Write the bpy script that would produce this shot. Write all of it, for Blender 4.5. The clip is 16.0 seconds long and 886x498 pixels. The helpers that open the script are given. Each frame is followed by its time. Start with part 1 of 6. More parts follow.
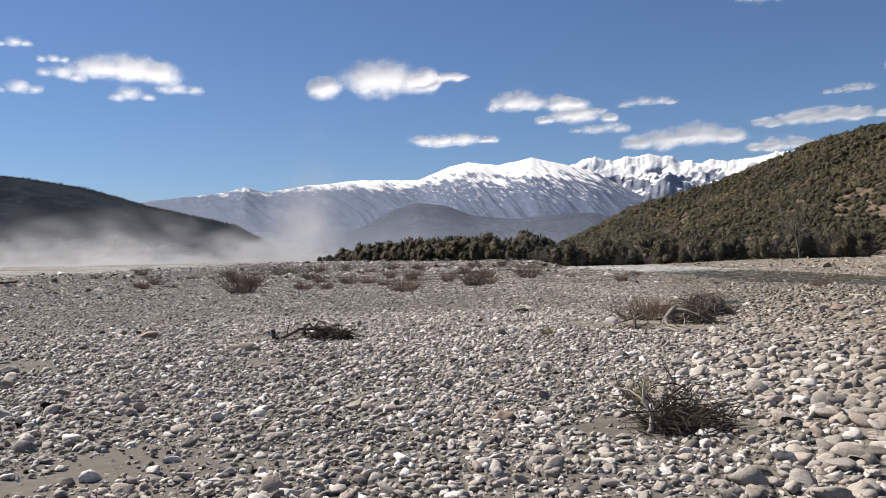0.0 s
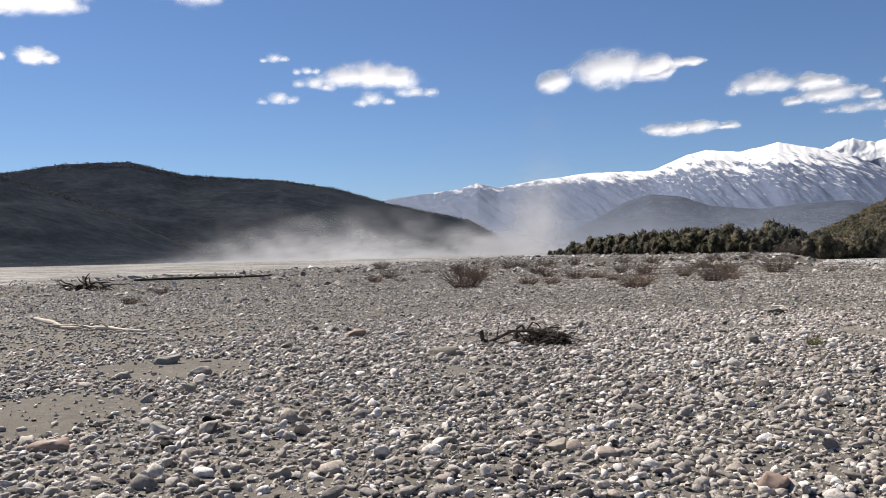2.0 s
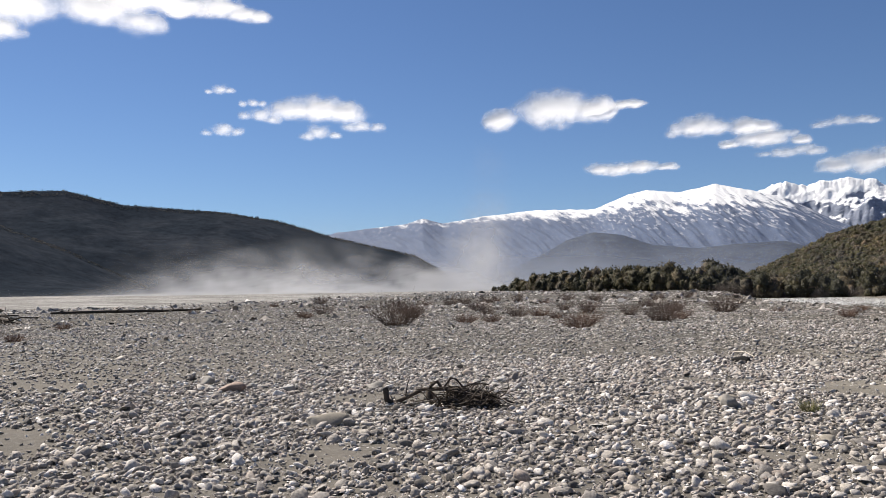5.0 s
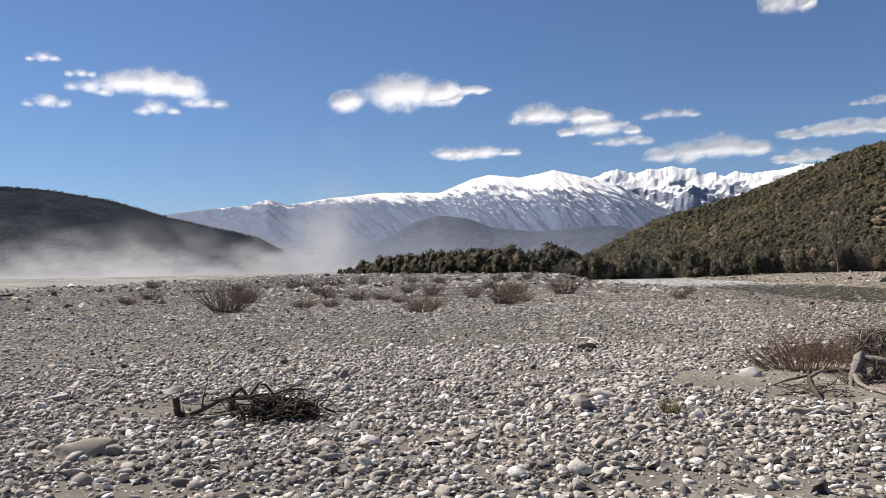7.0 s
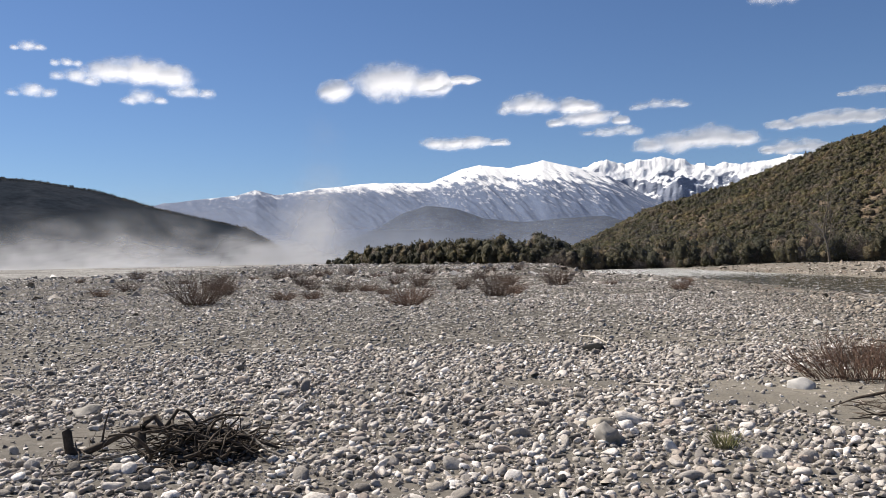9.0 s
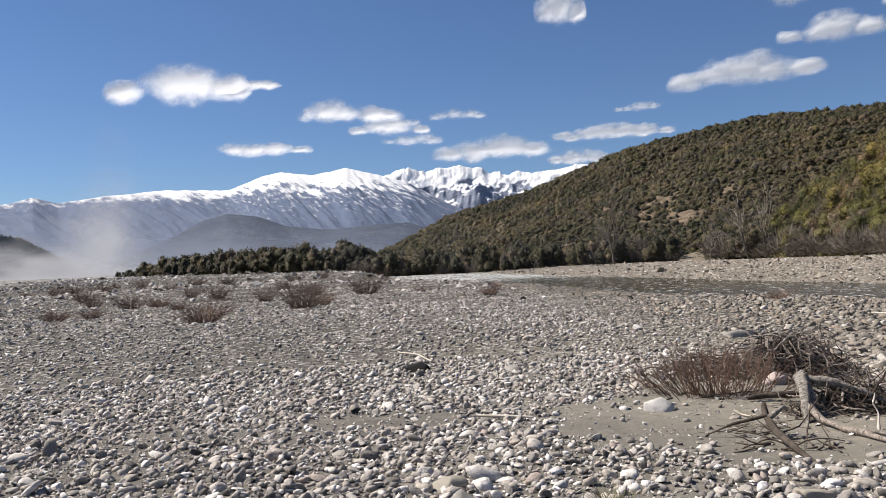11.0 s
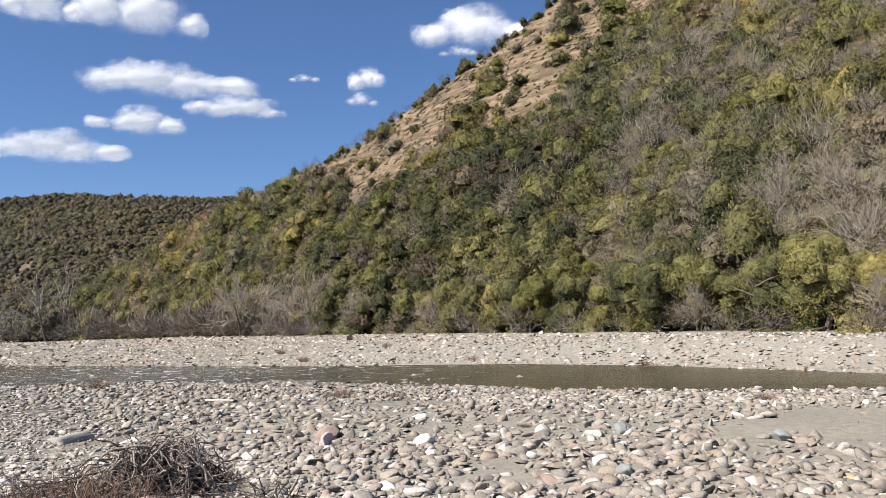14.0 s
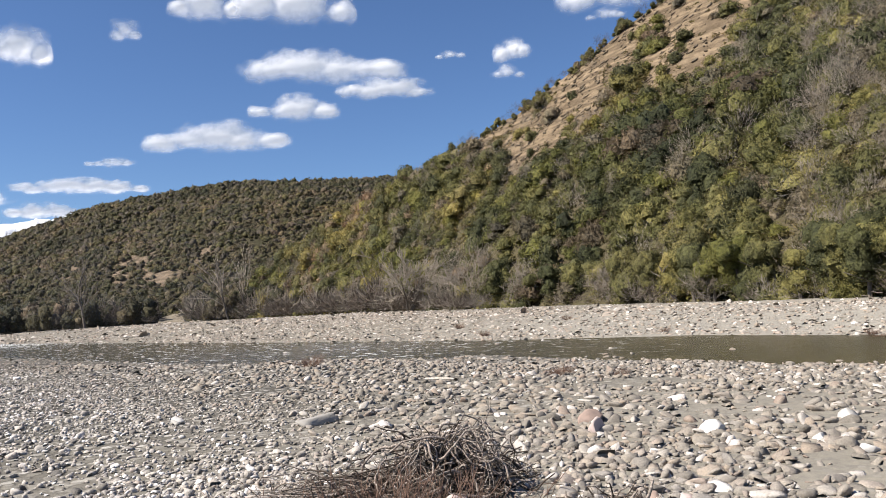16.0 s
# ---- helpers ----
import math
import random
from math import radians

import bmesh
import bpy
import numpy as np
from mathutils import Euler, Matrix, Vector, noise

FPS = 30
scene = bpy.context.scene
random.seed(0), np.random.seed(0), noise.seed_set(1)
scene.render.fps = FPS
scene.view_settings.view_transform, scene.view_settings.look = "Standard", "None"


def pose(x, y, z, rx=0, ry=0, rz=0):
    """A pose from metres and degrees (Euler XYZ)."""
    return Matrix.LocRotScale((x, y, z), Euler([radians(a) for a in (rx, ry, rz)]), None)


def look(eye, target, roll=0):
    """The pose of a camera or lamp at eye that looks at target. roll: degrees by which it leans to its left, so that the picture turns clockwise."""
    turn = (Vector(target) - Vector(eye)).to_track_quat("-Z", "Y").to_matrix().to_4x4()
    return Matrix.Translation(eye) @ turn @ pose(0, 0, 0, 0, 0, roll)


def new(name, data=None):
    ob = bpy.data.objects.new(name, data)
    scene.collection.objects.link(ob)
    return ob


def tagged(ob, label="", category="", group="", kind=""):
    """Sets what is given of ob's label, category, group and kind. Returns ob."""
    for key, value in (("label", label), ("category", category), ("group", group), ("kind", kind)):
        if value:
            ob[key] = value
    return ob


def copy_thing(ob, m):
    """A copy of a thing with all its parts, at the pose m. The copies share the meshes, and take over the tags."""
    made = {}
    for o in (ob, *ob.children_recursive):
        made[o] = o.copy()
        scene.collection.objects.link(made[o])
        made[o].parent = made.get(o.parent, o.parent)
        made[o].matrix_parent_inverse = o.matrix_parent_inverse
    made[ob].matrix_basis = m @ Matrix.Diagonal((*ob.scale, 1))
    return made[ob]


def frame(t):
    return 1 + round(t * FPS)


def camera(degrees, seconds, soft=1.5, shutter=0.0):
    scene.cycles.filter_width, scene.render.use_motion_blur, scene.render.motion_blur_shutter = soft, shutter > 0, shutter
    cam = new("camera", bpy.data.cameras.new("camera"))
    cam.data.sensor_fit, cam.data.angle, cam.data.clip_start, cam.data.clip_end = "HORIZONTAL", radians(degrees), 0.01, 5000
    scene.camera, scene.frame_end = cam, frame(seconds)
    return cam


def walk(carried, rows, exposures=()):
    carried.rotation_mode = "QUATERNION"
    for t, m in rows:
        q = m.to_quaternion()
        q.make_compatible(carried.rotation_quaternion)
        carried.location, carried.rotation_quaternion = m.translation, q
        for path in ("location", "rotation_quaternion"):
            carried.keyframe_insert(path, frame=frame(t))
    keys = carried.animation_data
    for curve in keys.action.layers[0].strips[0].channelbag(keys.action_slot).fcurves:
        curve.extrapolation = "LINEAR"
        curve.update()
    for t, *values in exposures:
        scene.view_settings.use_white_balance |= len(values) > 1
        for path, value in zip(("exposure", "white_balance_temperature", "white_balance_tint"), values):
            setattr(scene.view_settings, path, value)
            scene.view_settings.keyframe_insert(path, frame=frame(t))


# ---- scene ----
cam = camera(57.9, 16.0, 0.6)
METRES, EYE, TILT, LEAN, TURN = 15.7, 1.5, 1.0, 1.4, 0.0
ROWS = [
    (0.0, 0.0, 0.0, 0.0, 0.0, 0.0, -0.0),
    (0.5, -0.003, 0.0347, -0.0022, 2.91, 0.34, 0.33),
    (1.0, -0.0002, 0.0624, -0.0037, 7.13, 0.27, 0.4),
    (1.5, 0.0012, 0.0981, -0.004, 11.8, -0.07, 0.39),
    (2.0, 0.0003, 0.131, -0.0026, 16.41, -0.38, 0.49),
    (2.5, 0.0004, 0.1682, -0.0042, 20.48, -0.38, 0.62),
    (3.0, -0.0036, 0.1978, -0.0052, 22.66, -0.23, 0.69),
    (3.5, -0.0095, 0.232, -0.0023, 23.21, 0.12, 0.72),
    (4.0, -0.0092, 0.2659, -0.003, 20.65, 0.7, 0.25),
    (4.5, -0.0108, 0.3, -0.005, 16.41, 1.64, -0.13),
    (5.0, -0.0134, 0.3352, -0.0056, 12.48, 2.13, -0.18),
    (7.5, -0.0103, 0.4869, -0.005, 0.93, 0.54, -0.15),
    (8.0, -0.0078, 0.5233, -0.0059, 1.14, 0.32, -0.13),
    (10.5, -0.015, 0.6895, -0.0088, -4.5, 0.19, 0.72),
    (11.0, -0.0078, 0.7166, -0.0055, -13.14, 0.64, 1.02),
    (11.5, 0.0007, 0.7443, -0.0047, -25.97, 1.98, 1.75),
    (12.0, 0.0139, 0.7715, -0.0047, -36.77, 3.21, 1.49),
    (12.5, 0.0208, 0.7952, -0.0033, -45.59, 4.54, 0.84),
    (13.0, 0.0247, 0.8174, -0.0007, -52.88, 5.48, 0.6),
    (13.5, 0.0386, 0.8417, -0.0003, -58.01, 5.89, 0.55),
    (14.0, 0.0425, 0.8655, -0.0013, -60.47, 5.69, 0.82),
    (14.5, 0.0447, 0.893, -0.0001, -59.92, 5.17, 1.37),
    (15.0, 0.0509, 0.9238, 0.0024, -57.33, 4.66, 1.88),
    (15.5, 0.0504, 0.9537, 0.0007, -53.48, 4.12, 2.34),
    (16.0, 0.0502, 0.9829, 0.0027, -49.48, 4.0, 2.09),
]
walk(cam, [(t, pose(0, 0, EYE, TILT, LEAN, TURN) @ pose(METRES * x, METRES * y, METRES * z, 90 + pitch, roll, yaw)) for t, x, y, z, yaw, pitch, roll in ROWS],
     [(0.0, 0.63, 6800, 10), (2.5, 0.70, 6800, 10), (5.0, 0.66, 6750, 10), (8.0, 0.67, 6800, 10), (10.5, 0.66, 6650, 10), (11.2, 0.69, 6600, 10), (12.5, 0.92, 6450, 10), (14.0, 1.1, 6450, 10), (16.0, 1.04, 6500, 10)])

# ---------------------------------------------------------------- light
SUN_AZ, SUN_EL = -58.0, 48.0
world = bpy.data.worlds.new("world")
scene.world = world
world.use_nodes = True
wn = world.node_tree.nodes
sky = wn.new("ShaderNodeTexSky")
sky.sky_type = "NISHITA"
sky.sun_disc = False
sky.sun_elevation = radians(SUN_EL)
sky.sun_rotation = radians(SUN_AZ)
sky.altitude = 600
sky.air_density, sky.dust_density, sky.ozone_density = 1.0, 0.1, 4.0
wn["Background"].inputs["Strength"].default_value = 0.049
tint = wn.new("ShaderNodeMix")
tint.data_type, tint.blend_type = "RGBA", "MULTIPLY"
tint.inputs[0].default_value = 1.0
tint.inputs[7].default_value = (0.84, 0.96, 1.16, 1)
world.node_tree.links.new(sky.outputs[0], tint.inputs[6])
world.node_tree.links.new(tint.outputs[2], wn["Background"].inputs["Color"])

sun_data = bpy.data.lights.new("sun", "SUN")
sun_data.energy, sun_data.angle, sun_data.color = 5.0, radians(0.53), (1.0, 0.93, 0.83)
sun = new("sun", sun_data)
sa, se = radians(SUN_AZ), radians(SUN_EL)
sun.matrix_world = look((0, 0, 60), Vector((0, 0, 60)) - Vector((math.sin(sa) * math.cos(se), math.cos(sa) * math.cos(se), math.sin(se))))


# ---------------------------------------------------------------- materials
class Mat:
    """A node material under construction."""

    def __init__(self, name, rough=0.85, spec=0.3):
        self.m = bpy.data.materials.new(name)
        self.m.use_nodes = True
        self.n = self.m.node_tree.nodes
        self.b = self.n["Principled BSDF"]
        self.b.inputs["Roughness"].default_value = rough
        self.b.inputs["Specular IOR Level"].default_value = spec

    def link(self, a, b):
        self.m.node_tree.links.new(a, b)

    def coords(self):
        return self.n.new("ShaderNodeNewGeometry").outputs["Position"]

    def local(self):
        return self.n.new("ShaderNodeTexCoord").outputs["Object"]

    def noise(self, vec, scale, detail=4, rough=0.55, stretch=None):
        if stretch:
            mp = self.n.new("ShaderNodeMapping")
            mp.inputs["Scale"].default_value = stretch
            self.link(vec, mp.inputs["Vector"])
            vec = mp.outputs[0]
        t = self.n.new("ShaderNodeTexNoise")
        t.inputs["Scale"].default_value = scale
        t.inputs["Detail"].default_value = detail
        t.inputs["Roughness"].default_value = rough
        self.link(vec, t.inputs["Vector"])
        return t.outputs["Fac"]

    def voronoi(self, vec, scale, out="Distance"):
        t = self.n.new("ShaderNodeTexVoronoi")
        t.inputs["Scale"].default_value = scale
        self.link(vec, t.inputs["Vector"])
        return t.outputs[out]

    def ramp(self, fac, stops, constant=False):
        r = self.n.new("ShaderNodeValToRGB")
        if constant:
            r.color_ramp.interpolation = "CONSTANT"
        e = r.color_ramp.elements
        while len(e) < len(stops):
            e.new(0.5)
        for el, (p, c) in zip(e, stops):
            el.position = p
            el.color = (*c, 1) if len(c) == 3 else c
        self.link(fac, r.inputs[0])
        return r.outputs[0]

    def mix(self, fac, a, b, mode="MIX"):
        x = self.n.new("ShaderNodeMix")
        x.data_type, x.blend_type = "RGBA", mode
        for sock, v in ((x.inputs[0], fac), (x.inputs[6], a), (x.inputs[7], b)):
            if isinstance(v, (int, float)):
                sock.default_value = v
            elif isinstance(v, tuple):
                sock.default_value = (*v, 1)
            else:
                self.link(v, sock)
        return x.outputs[2]

    def math(self, op, a, b=0.0, clamp=False):
        x = self.n.new("ShaderNodeMath")
        x.operation, x.use_clamp = op, clamp
        for sock, v in ((x.inputs[0], a), (x.inputs[1], b)):
            if isinstance(v, (int, float)):
                sock.default_value = v
            else:
                self.link(v, sock)
        return x.outputs[0]

    def axis(self, vec, k):
        s = self.n.new("ShaderNodeSeparateXYZ")
        self.link(vec, s.inputs[0])
        return s.outputs[k]

    def between(self, v, lo, hi):
        r = self.n.new("ShaderNodeMapRange")
        r.interpolation_type = "SMOOTHSTEP"
        r.inputs[1].default_value, r.inputs[2].default_value = lo, hi
        self.link(v, r.inputs[0])
        return r.outputs[0]

    def island(self):
        return self.n.new("ShaderNodeNewGeometry").outputs["Random Per Island"]

    def object_random(self):
        return self.n.new("ShaderNodeObjectInfo").outputs["Random"]

    def attr(self, name):
        a = self.n.new("ShaderNodeAttribute")
        a.attribute_name = name
        return a.outputs["Fac"]

    def colour(self, c):
        if isinstance(c, tuple):
            self.b.inputs["Base Color"].default_value = (*c, 1)
        else:
            self.link(c, self.b.inputs["Base Color"])

    def bump(self, h, strength=0.4, dist=0.02):
        b = self.n.new("ShaderNodeBump")
        b.inputs["Strength"].default_value, b.inputs["Distance"].default_value = strength, dist
        self.link(h, b.inputs["Height"])
        self.link(b.outputs[0], self.b.inputs["Normal"])


def stone_material(name, own):
    k = Mat(name, 0.82, 0.25)
    r = k.object_random() if own else k.island()
    p = k.coords()
    base = k.ramp(r, STONE_STOPS)
    # sun-bleached tan gravel lies nearer the river
    east = k.math("SUBTRACT", k.axis(p, 0), k.math("MULTIPLY", k.math("SUBTRACT", k.axis(p, 1), 6.0), 0.2))
    tan = k.ramp(r, [(0.0, (0.104, 0.097, 0.09)), (0.15, (0.208, 0.192, 0.177)), (0.30, (0.296, 0.265, 0.23)), (0.42, (0.205, 0.196, 0.196)), (0.55, (0.317, 0.255, 0.203)), (0.64, (0.241, 0.214, 0.192)), (0.74, (0.266, 0.196, 0.163)), (0.82, (0.355, 0.332, 0.31)), (0.92, (0.494, 0.469, 0.455)), (1.0, (0.722, 0.697, 0.698))])
    base = k.mix(k.between(east, 1.0, 7.0), k.mix(1.0, base, (1.12, 1.11, 1.08), "MULTIPLY"), k.mix(1.0, k.mix(0.26, tan, (0.235, 0.214, 0.178)), (0.95, 0.93, 0.905), "MULTIPLY"))
    base = k.mix(k.between(k.axis(p, 0), 25.0, 33.0), base, k.mix(1.0, base, (1.22, 1.21, 1.19), "MULTIPLY"))
    grain = k.noise(p, 45, 5, 0.7)
    stain = k.noise(p, 9, 3, 0.6)
    c = k.mix(k.between(stain, 0.35, 0.7), base, k.mix(0.5, base, (0.27, 0.245, 0.21)))
    c = k.mix(1.0, c, k.ramp(grain, [(0.25, (0.62, 0.62, 0.62)), (0.75, (1.25, 1.24, 1.22))]), "MULTIPLY")
    k.colour(c)
    k.bump(k.mix(0.4, grain, stain), 0.8, 0.02)
    return k.m


STONE_STOPS = [(0.0, (0.060, 0.057, 0.059)), (0.13, (0.170, 0.161, 0.161)), (0.30, (0.400, 0.376, 0.364)), (0.46, (0.290, 0.272, 0.267)),
               (0.58, (0.450, 0.414, 0.383)), (0.66, (0.330, 0.279, 0.258)), (0.78, (0.530, 0.503, 0.491)), (0.91, (0.630, 0.606, 0.603)), (1.0, (0.800, 0.787, 0.811))]
M_STONES = stone_material("river_stones", False)
M_STONE = stone_material("river_stone", True)


def plain_stone(name, c1, c2, spec=0.3):
    k = Mat(name, 0.8, spec)
    p = k.local()
    g = k.noise(p, 30, 5, 0.7)
    s = k.noise(p, 6, 4, 0.6)
    k.colour(k.mix(k.between(s, 0.35, 0.65), c1, k.mix(k.between(g, 0.3, 0.7), c2, c1)))
    k.bump(g, 0.5, 0.01)
    return k.m


M_WHITE = plain_stone("white_limestone", (0.50, 0.485, 0.465), (0.36, 0.345, 0.33))
M_BLACK = plain_stone("dark_stone", (0.010, 0.010, 0.010), (0.024, 0.023, 0.022), 0.12)
M_PALE = plain_stone("pale_grey_stone", (0.38, 0.365, 0.345), (0.29, 0.278, 0.262))
M_GREY = plain_stone("grey_stone", (0.27, 0.255, 0.235), (0.20, 0.19, 0.175))
M_TAN = plain_stone("tan_stone", (0.29, 0.262, 0.22), (0.22, 0.197, 0.165))
M_BLUE = plain_stone("blue_grey_stone", (0.205, 0.218, 0.215), (0.135, 0.147, 0.146))
M_OCHRE = plain_stone("ochre_stone", (0.38, 0.27, 0.14), (0.28, 0.20, 0.12))


def ground_material():
    k = Mat("silt_and_gravel", 0.92, 0.15)
    p = k.coords()
    x, y = k.axis(p, 0), k.axis(p, 1)
    fine = k.noise(p, 90, 4, 0.7)
    mid = k.noise(p, 6, 5, 0.6)
    wide = k.noise(p, 0.45, 4, 0.6)
    cell = k.voronoi(p, 16, "Color")
    cellb = k.voronoi(p, 6.5, "Color")
    shade_seam = k.between(k.voronoi(p, 6.5), 0.42, 0.62)
    silt = k.mix(k.between(wide, 0.35, 0.65), (0.120, 0.111, 0.098), (0.158, 0.144, 0.126))
    right = k.between(k.math("ADD", x, k.math("MULTIPLY", wide, 3.0)), 2.0, 7.0)
    silt = k.mix(right, silt, k.mix(k.between(wide, 0.35, 0.65), (0.225, 0.207, 0.172), (0.262, 0.240, 0.200)))
    silt = k.mix(k.between(mid, 0.3, 0.7), silt, k.mix(0.45, silt, (0.10, 0.092, 0.082)))
    grit = k.ramp(k.axis(cell, 0), [(0.0, (0.11, 0.105, 0.10)), (0.55, (0.24, 0.225, 0.205)), (0.85, (0.36, 0.34, 0.31)), (1.0, (0.52, 0.50, 0.47))])
    c = k.mix(k.math("MULTIPLY", k.between(mid, 0.42, 0.6), 0.18), silt, grit)
    c = k.mix(1.0, c, k.ramp(fine, [(0.2, (0.72, 0.72, 0.72)), (0.8, (1.2, 1.2, 1.2))]), "MULTIPLY")
    c = k.mix(k.math("MULTIPLY", k.between(x, 26.0, 36.0), 0.75), c, k.mix(k.between(mid, 0.3, 0.7), (0.29, 0.272, 0.24), (0.21, 0.197, 0.172)))
    # coarse far cobbles, the shadow between them painted along their edges
    far = k.ramp(k.axis(cellb, 0), [(0.0, (0.060, 0.058, 0.054)), (0.45, (0.140, 0.132, 0.121)), (0.8, (0.27, 0.256, 0.236)), (1.0, (0.55, 0.53, 0.50))])
    far = k.mix(shade_seam, far, (0.035, 0.032, 0.028))
    c = k.mix(k.math("MULTIPLY", k.math("MULTIPLY", k.between(y, 17, 32), k.between(x, 30.0, 24.0)), 0.8), c, far)
    # pale dry silt flats of the wide channel to the left
    flats = k.math("MAXIMUM", k.between(k.math("ADD", x, k.math("MULTIPLY", wide, 26.0)), -54.0, -74.0), k.between(k.math("ADD", y, k.math("MULTIPLY", x, 0.6)), 330.0, 420.0))
    pale = k.mix(k.between(k.noise(p, 0.10, 6, 0.68, (0.35, 1.3, 1)), 0.43, 0.57), (0.19, 0.189, 0.187), (0.42, 0.42, 0.42))
    pale = k.mix(k.math("MULTIPLY", k.between(k.noise(p, 1.3, 5, 0.75), 0.52, 0.66), 0.7), pale, (0.085, 0.08, 0.072))
    c = k.mix(flats, c, pale)
    # dry grassland in the distance
    d = k.noise(p, 0.006, 5, 0.6)
    c = k.mix(k.math("MULTIPLY", k.between(y, 700, 1100), k.between(d, 0.35, 0.6)), c, (0.14, 0.135, 0.09))
    blot = k.noise(p, 1.6, 7, 0.8, (0.7, 1.0, 1.0))
    c = k.mix(k.between(y, 34, 60), c, k.mix(1.0, c, k.ramp(blot, [(0.34, (0.36, 0.34, 0.32)), (0.5, (0.72, 0.71, 0.69)), (0.66, (1.35, 1.32, 1.27))]), "MULTIPLY"))
    k.colour(c)
    k.bump(k.math("ADD", k.math("ADD", k.math("MULTIPLY", fine, 0.4), k.math("MULTIPLY", mid, 1.4)), k.math("SUBTRACT", k.math("MULTIPLY", k.axis(cell, 1), 0.6), k.math("MULTIPLY", k.math("MULTIPLY", k.between(y, 17, 32), shade_seam), 1.5))), 0.6, 0.035)
    return k.m


M_GROUND = ground_material()


def water_material():
    k = Mat("river_water", 0.06, 0.5)
    k.b.inputs["IOR"].default_value = 1.33
    p = k.coords()
    b = k.noise(p, 0.5, 3, 0.5)
    c = k.mix(k.between(b, 0.35, 0.65), (0.034, 0.030, 0.017), (0.056, 0.048, 0.028))
    # pale broken water over the riffle, with far glitter painted in upstream
    y = k.axis(p, 1)
    fleck = k.noise(p, 2.6, 6, 0.75, (1, 0.45, 1))
    upstream = k.between(y, 85, 140)
    foam_glitter = k.math("MULTIPLY", k.between(k.math("ADD", fleck, k.math("MULTIPLY", upstream, 0.10)), 0.585, 0.625), k.math("ADD", k.math("MULTIPLY", k.between(y, 28, 46), 0.85), k.math("MULTIPLY", k.between(y, 20, 30), 0.18)))
    c = k.mix(foam_glitter, c, (0.60, 0.60, 0.58))
    k.colour(c)
    still = k.math("SUBTRACT", 0.22, k.math("MULTIPLY", k.between(y, 32, 48), 0.12))
    k.link(k.math("ADD", k.math("MULTIPLY", foam_glitter, 0.4), still), k.b.inputs["Roughness"])
    rip = k.noise(p, 2.6, 5, 0.62, (1.0, 0.8, 1))
    rough_water = k.math("ADD", k.math("MULTIPLY", k.math("MULTIPLY", k.between(y, 18, 30), k.between(y, 66, 42)), 0.22), 0.13)
    k.bump(k.math("MULTIPLY", rip, rough_water), 0.8, 0.22)
    return k.m


M_WATER = water_material()


def wood_material(name, c1, c2, scale=14):
    k = Mat(name, 0.85, 0.2)
    p = k.coords()
    g = k.noise(p, scale, 5, 0.7, (1, 1, 0.6))
    k.colour(k.mix(k.between(g, 0.35, 0.65), c1, c2))
    k.bump(g, 0.6, 0.01)
    return k.m


M_DRIFT = wood_material("bleached_driftwood", (0.29, 0.265, 0.238), (0.070, 0.061, 0.053), 30)
M_DARKWOOD = wood_material("dark_brown_wood", (0.040, 0.032, 0.026), (0.085, 0.068, 0.055))
M_TWIG = wood_material("grey_brown_twigs", (0.13, 0.105, 0.085), (0.07, 0.055, 0.045))
M_BUSHTWIG = wood_material("brown_willow_twigs", (0.15, 0.105, 0.085), (0.09, 0.065, 0.053))
M_REDTWIG = wood_material("reddish_twigs", (0.20, 0.128, 0.096), (0.115, 0.074, 0.057))
M_PALEWOOD = wood_material("pale_branch", (0.60, 0.55, 0.49), (0.42, 0.37, 0.31))
M_BRUSH = wood_material("grey_brush", (0.22, 0.19, 0.16), (0.14, 0.12, 0.10), 3)
M_PALETWIG = wood_material("pale_tree_twigs", (0.28, 0.245, 0.205), (0.19, 0.165, 0.135), 3)
M_BARK = wood_material("grey_bark", (0.15, 0.13, 0.11), (0.085, 0.073, 0.06), 6)
M_BAREWOOD = wood_material("pale_bare_twigs", (0.30, 0.26, 0.215), (0.20, 0.172, 0.14), 3)


def leaf_material(name, stops, grain=3.0, gap=0.42):
    k = Mat(name, 0.6, 0.25)
    p = k.coords()
    r = k.island()
    c = k.ramp(k.math("ADD", k.math("MULTIPLY", k.attr("tone"), 0.62), k.math("MULTIPLY", r, 0.38)), stops)
    w = k.noise(p, 0.22, 3, 0.6)
    c = k.mix(1.0, c, k.ramp(w, [(0.3, (0.62, 0.66, 0.7)), (0.7, (1.35, 1.28, 1.1))]), "MULTIPLY")
    broad = k.noise(p, 0.035, 4, 0.65)
    c = k.mix(1.0, c, k.ramp(broad, [(0.34, (0.56, 0.60, 0.58)), (0.5, (0.98, 0.97, 0.95)), (0.66, (1.36, 1.18, 1.06))]), "MULTIPLY")
    # sprays of leaves, with shade painted dark into the gaps between them
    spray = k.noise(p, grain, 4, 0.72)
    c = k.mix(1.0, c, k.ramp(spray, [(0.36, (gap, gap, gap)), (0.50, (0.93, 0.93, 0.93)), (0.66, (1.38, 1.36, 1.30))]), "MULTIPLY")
    k.colour(c)
    k.bump(spray, 1.0, 1.1 / grain)
    tr = k.n.new("ShaderNodeBsdfTranslucent")
    k.link(c, tr.inputs["Color"])
    mx = k.n.new("ShaderNodeMixShader")
    mx.inputs[0].default_value = 0.30
    k.link(k.b.outputs[0], mx.inputs[1])
    k.link(tr.outputs[0], mx.inputs[2])
    k.link(mx.outputs[0], k.n["Material Output"].inputs[0])
    return k.m


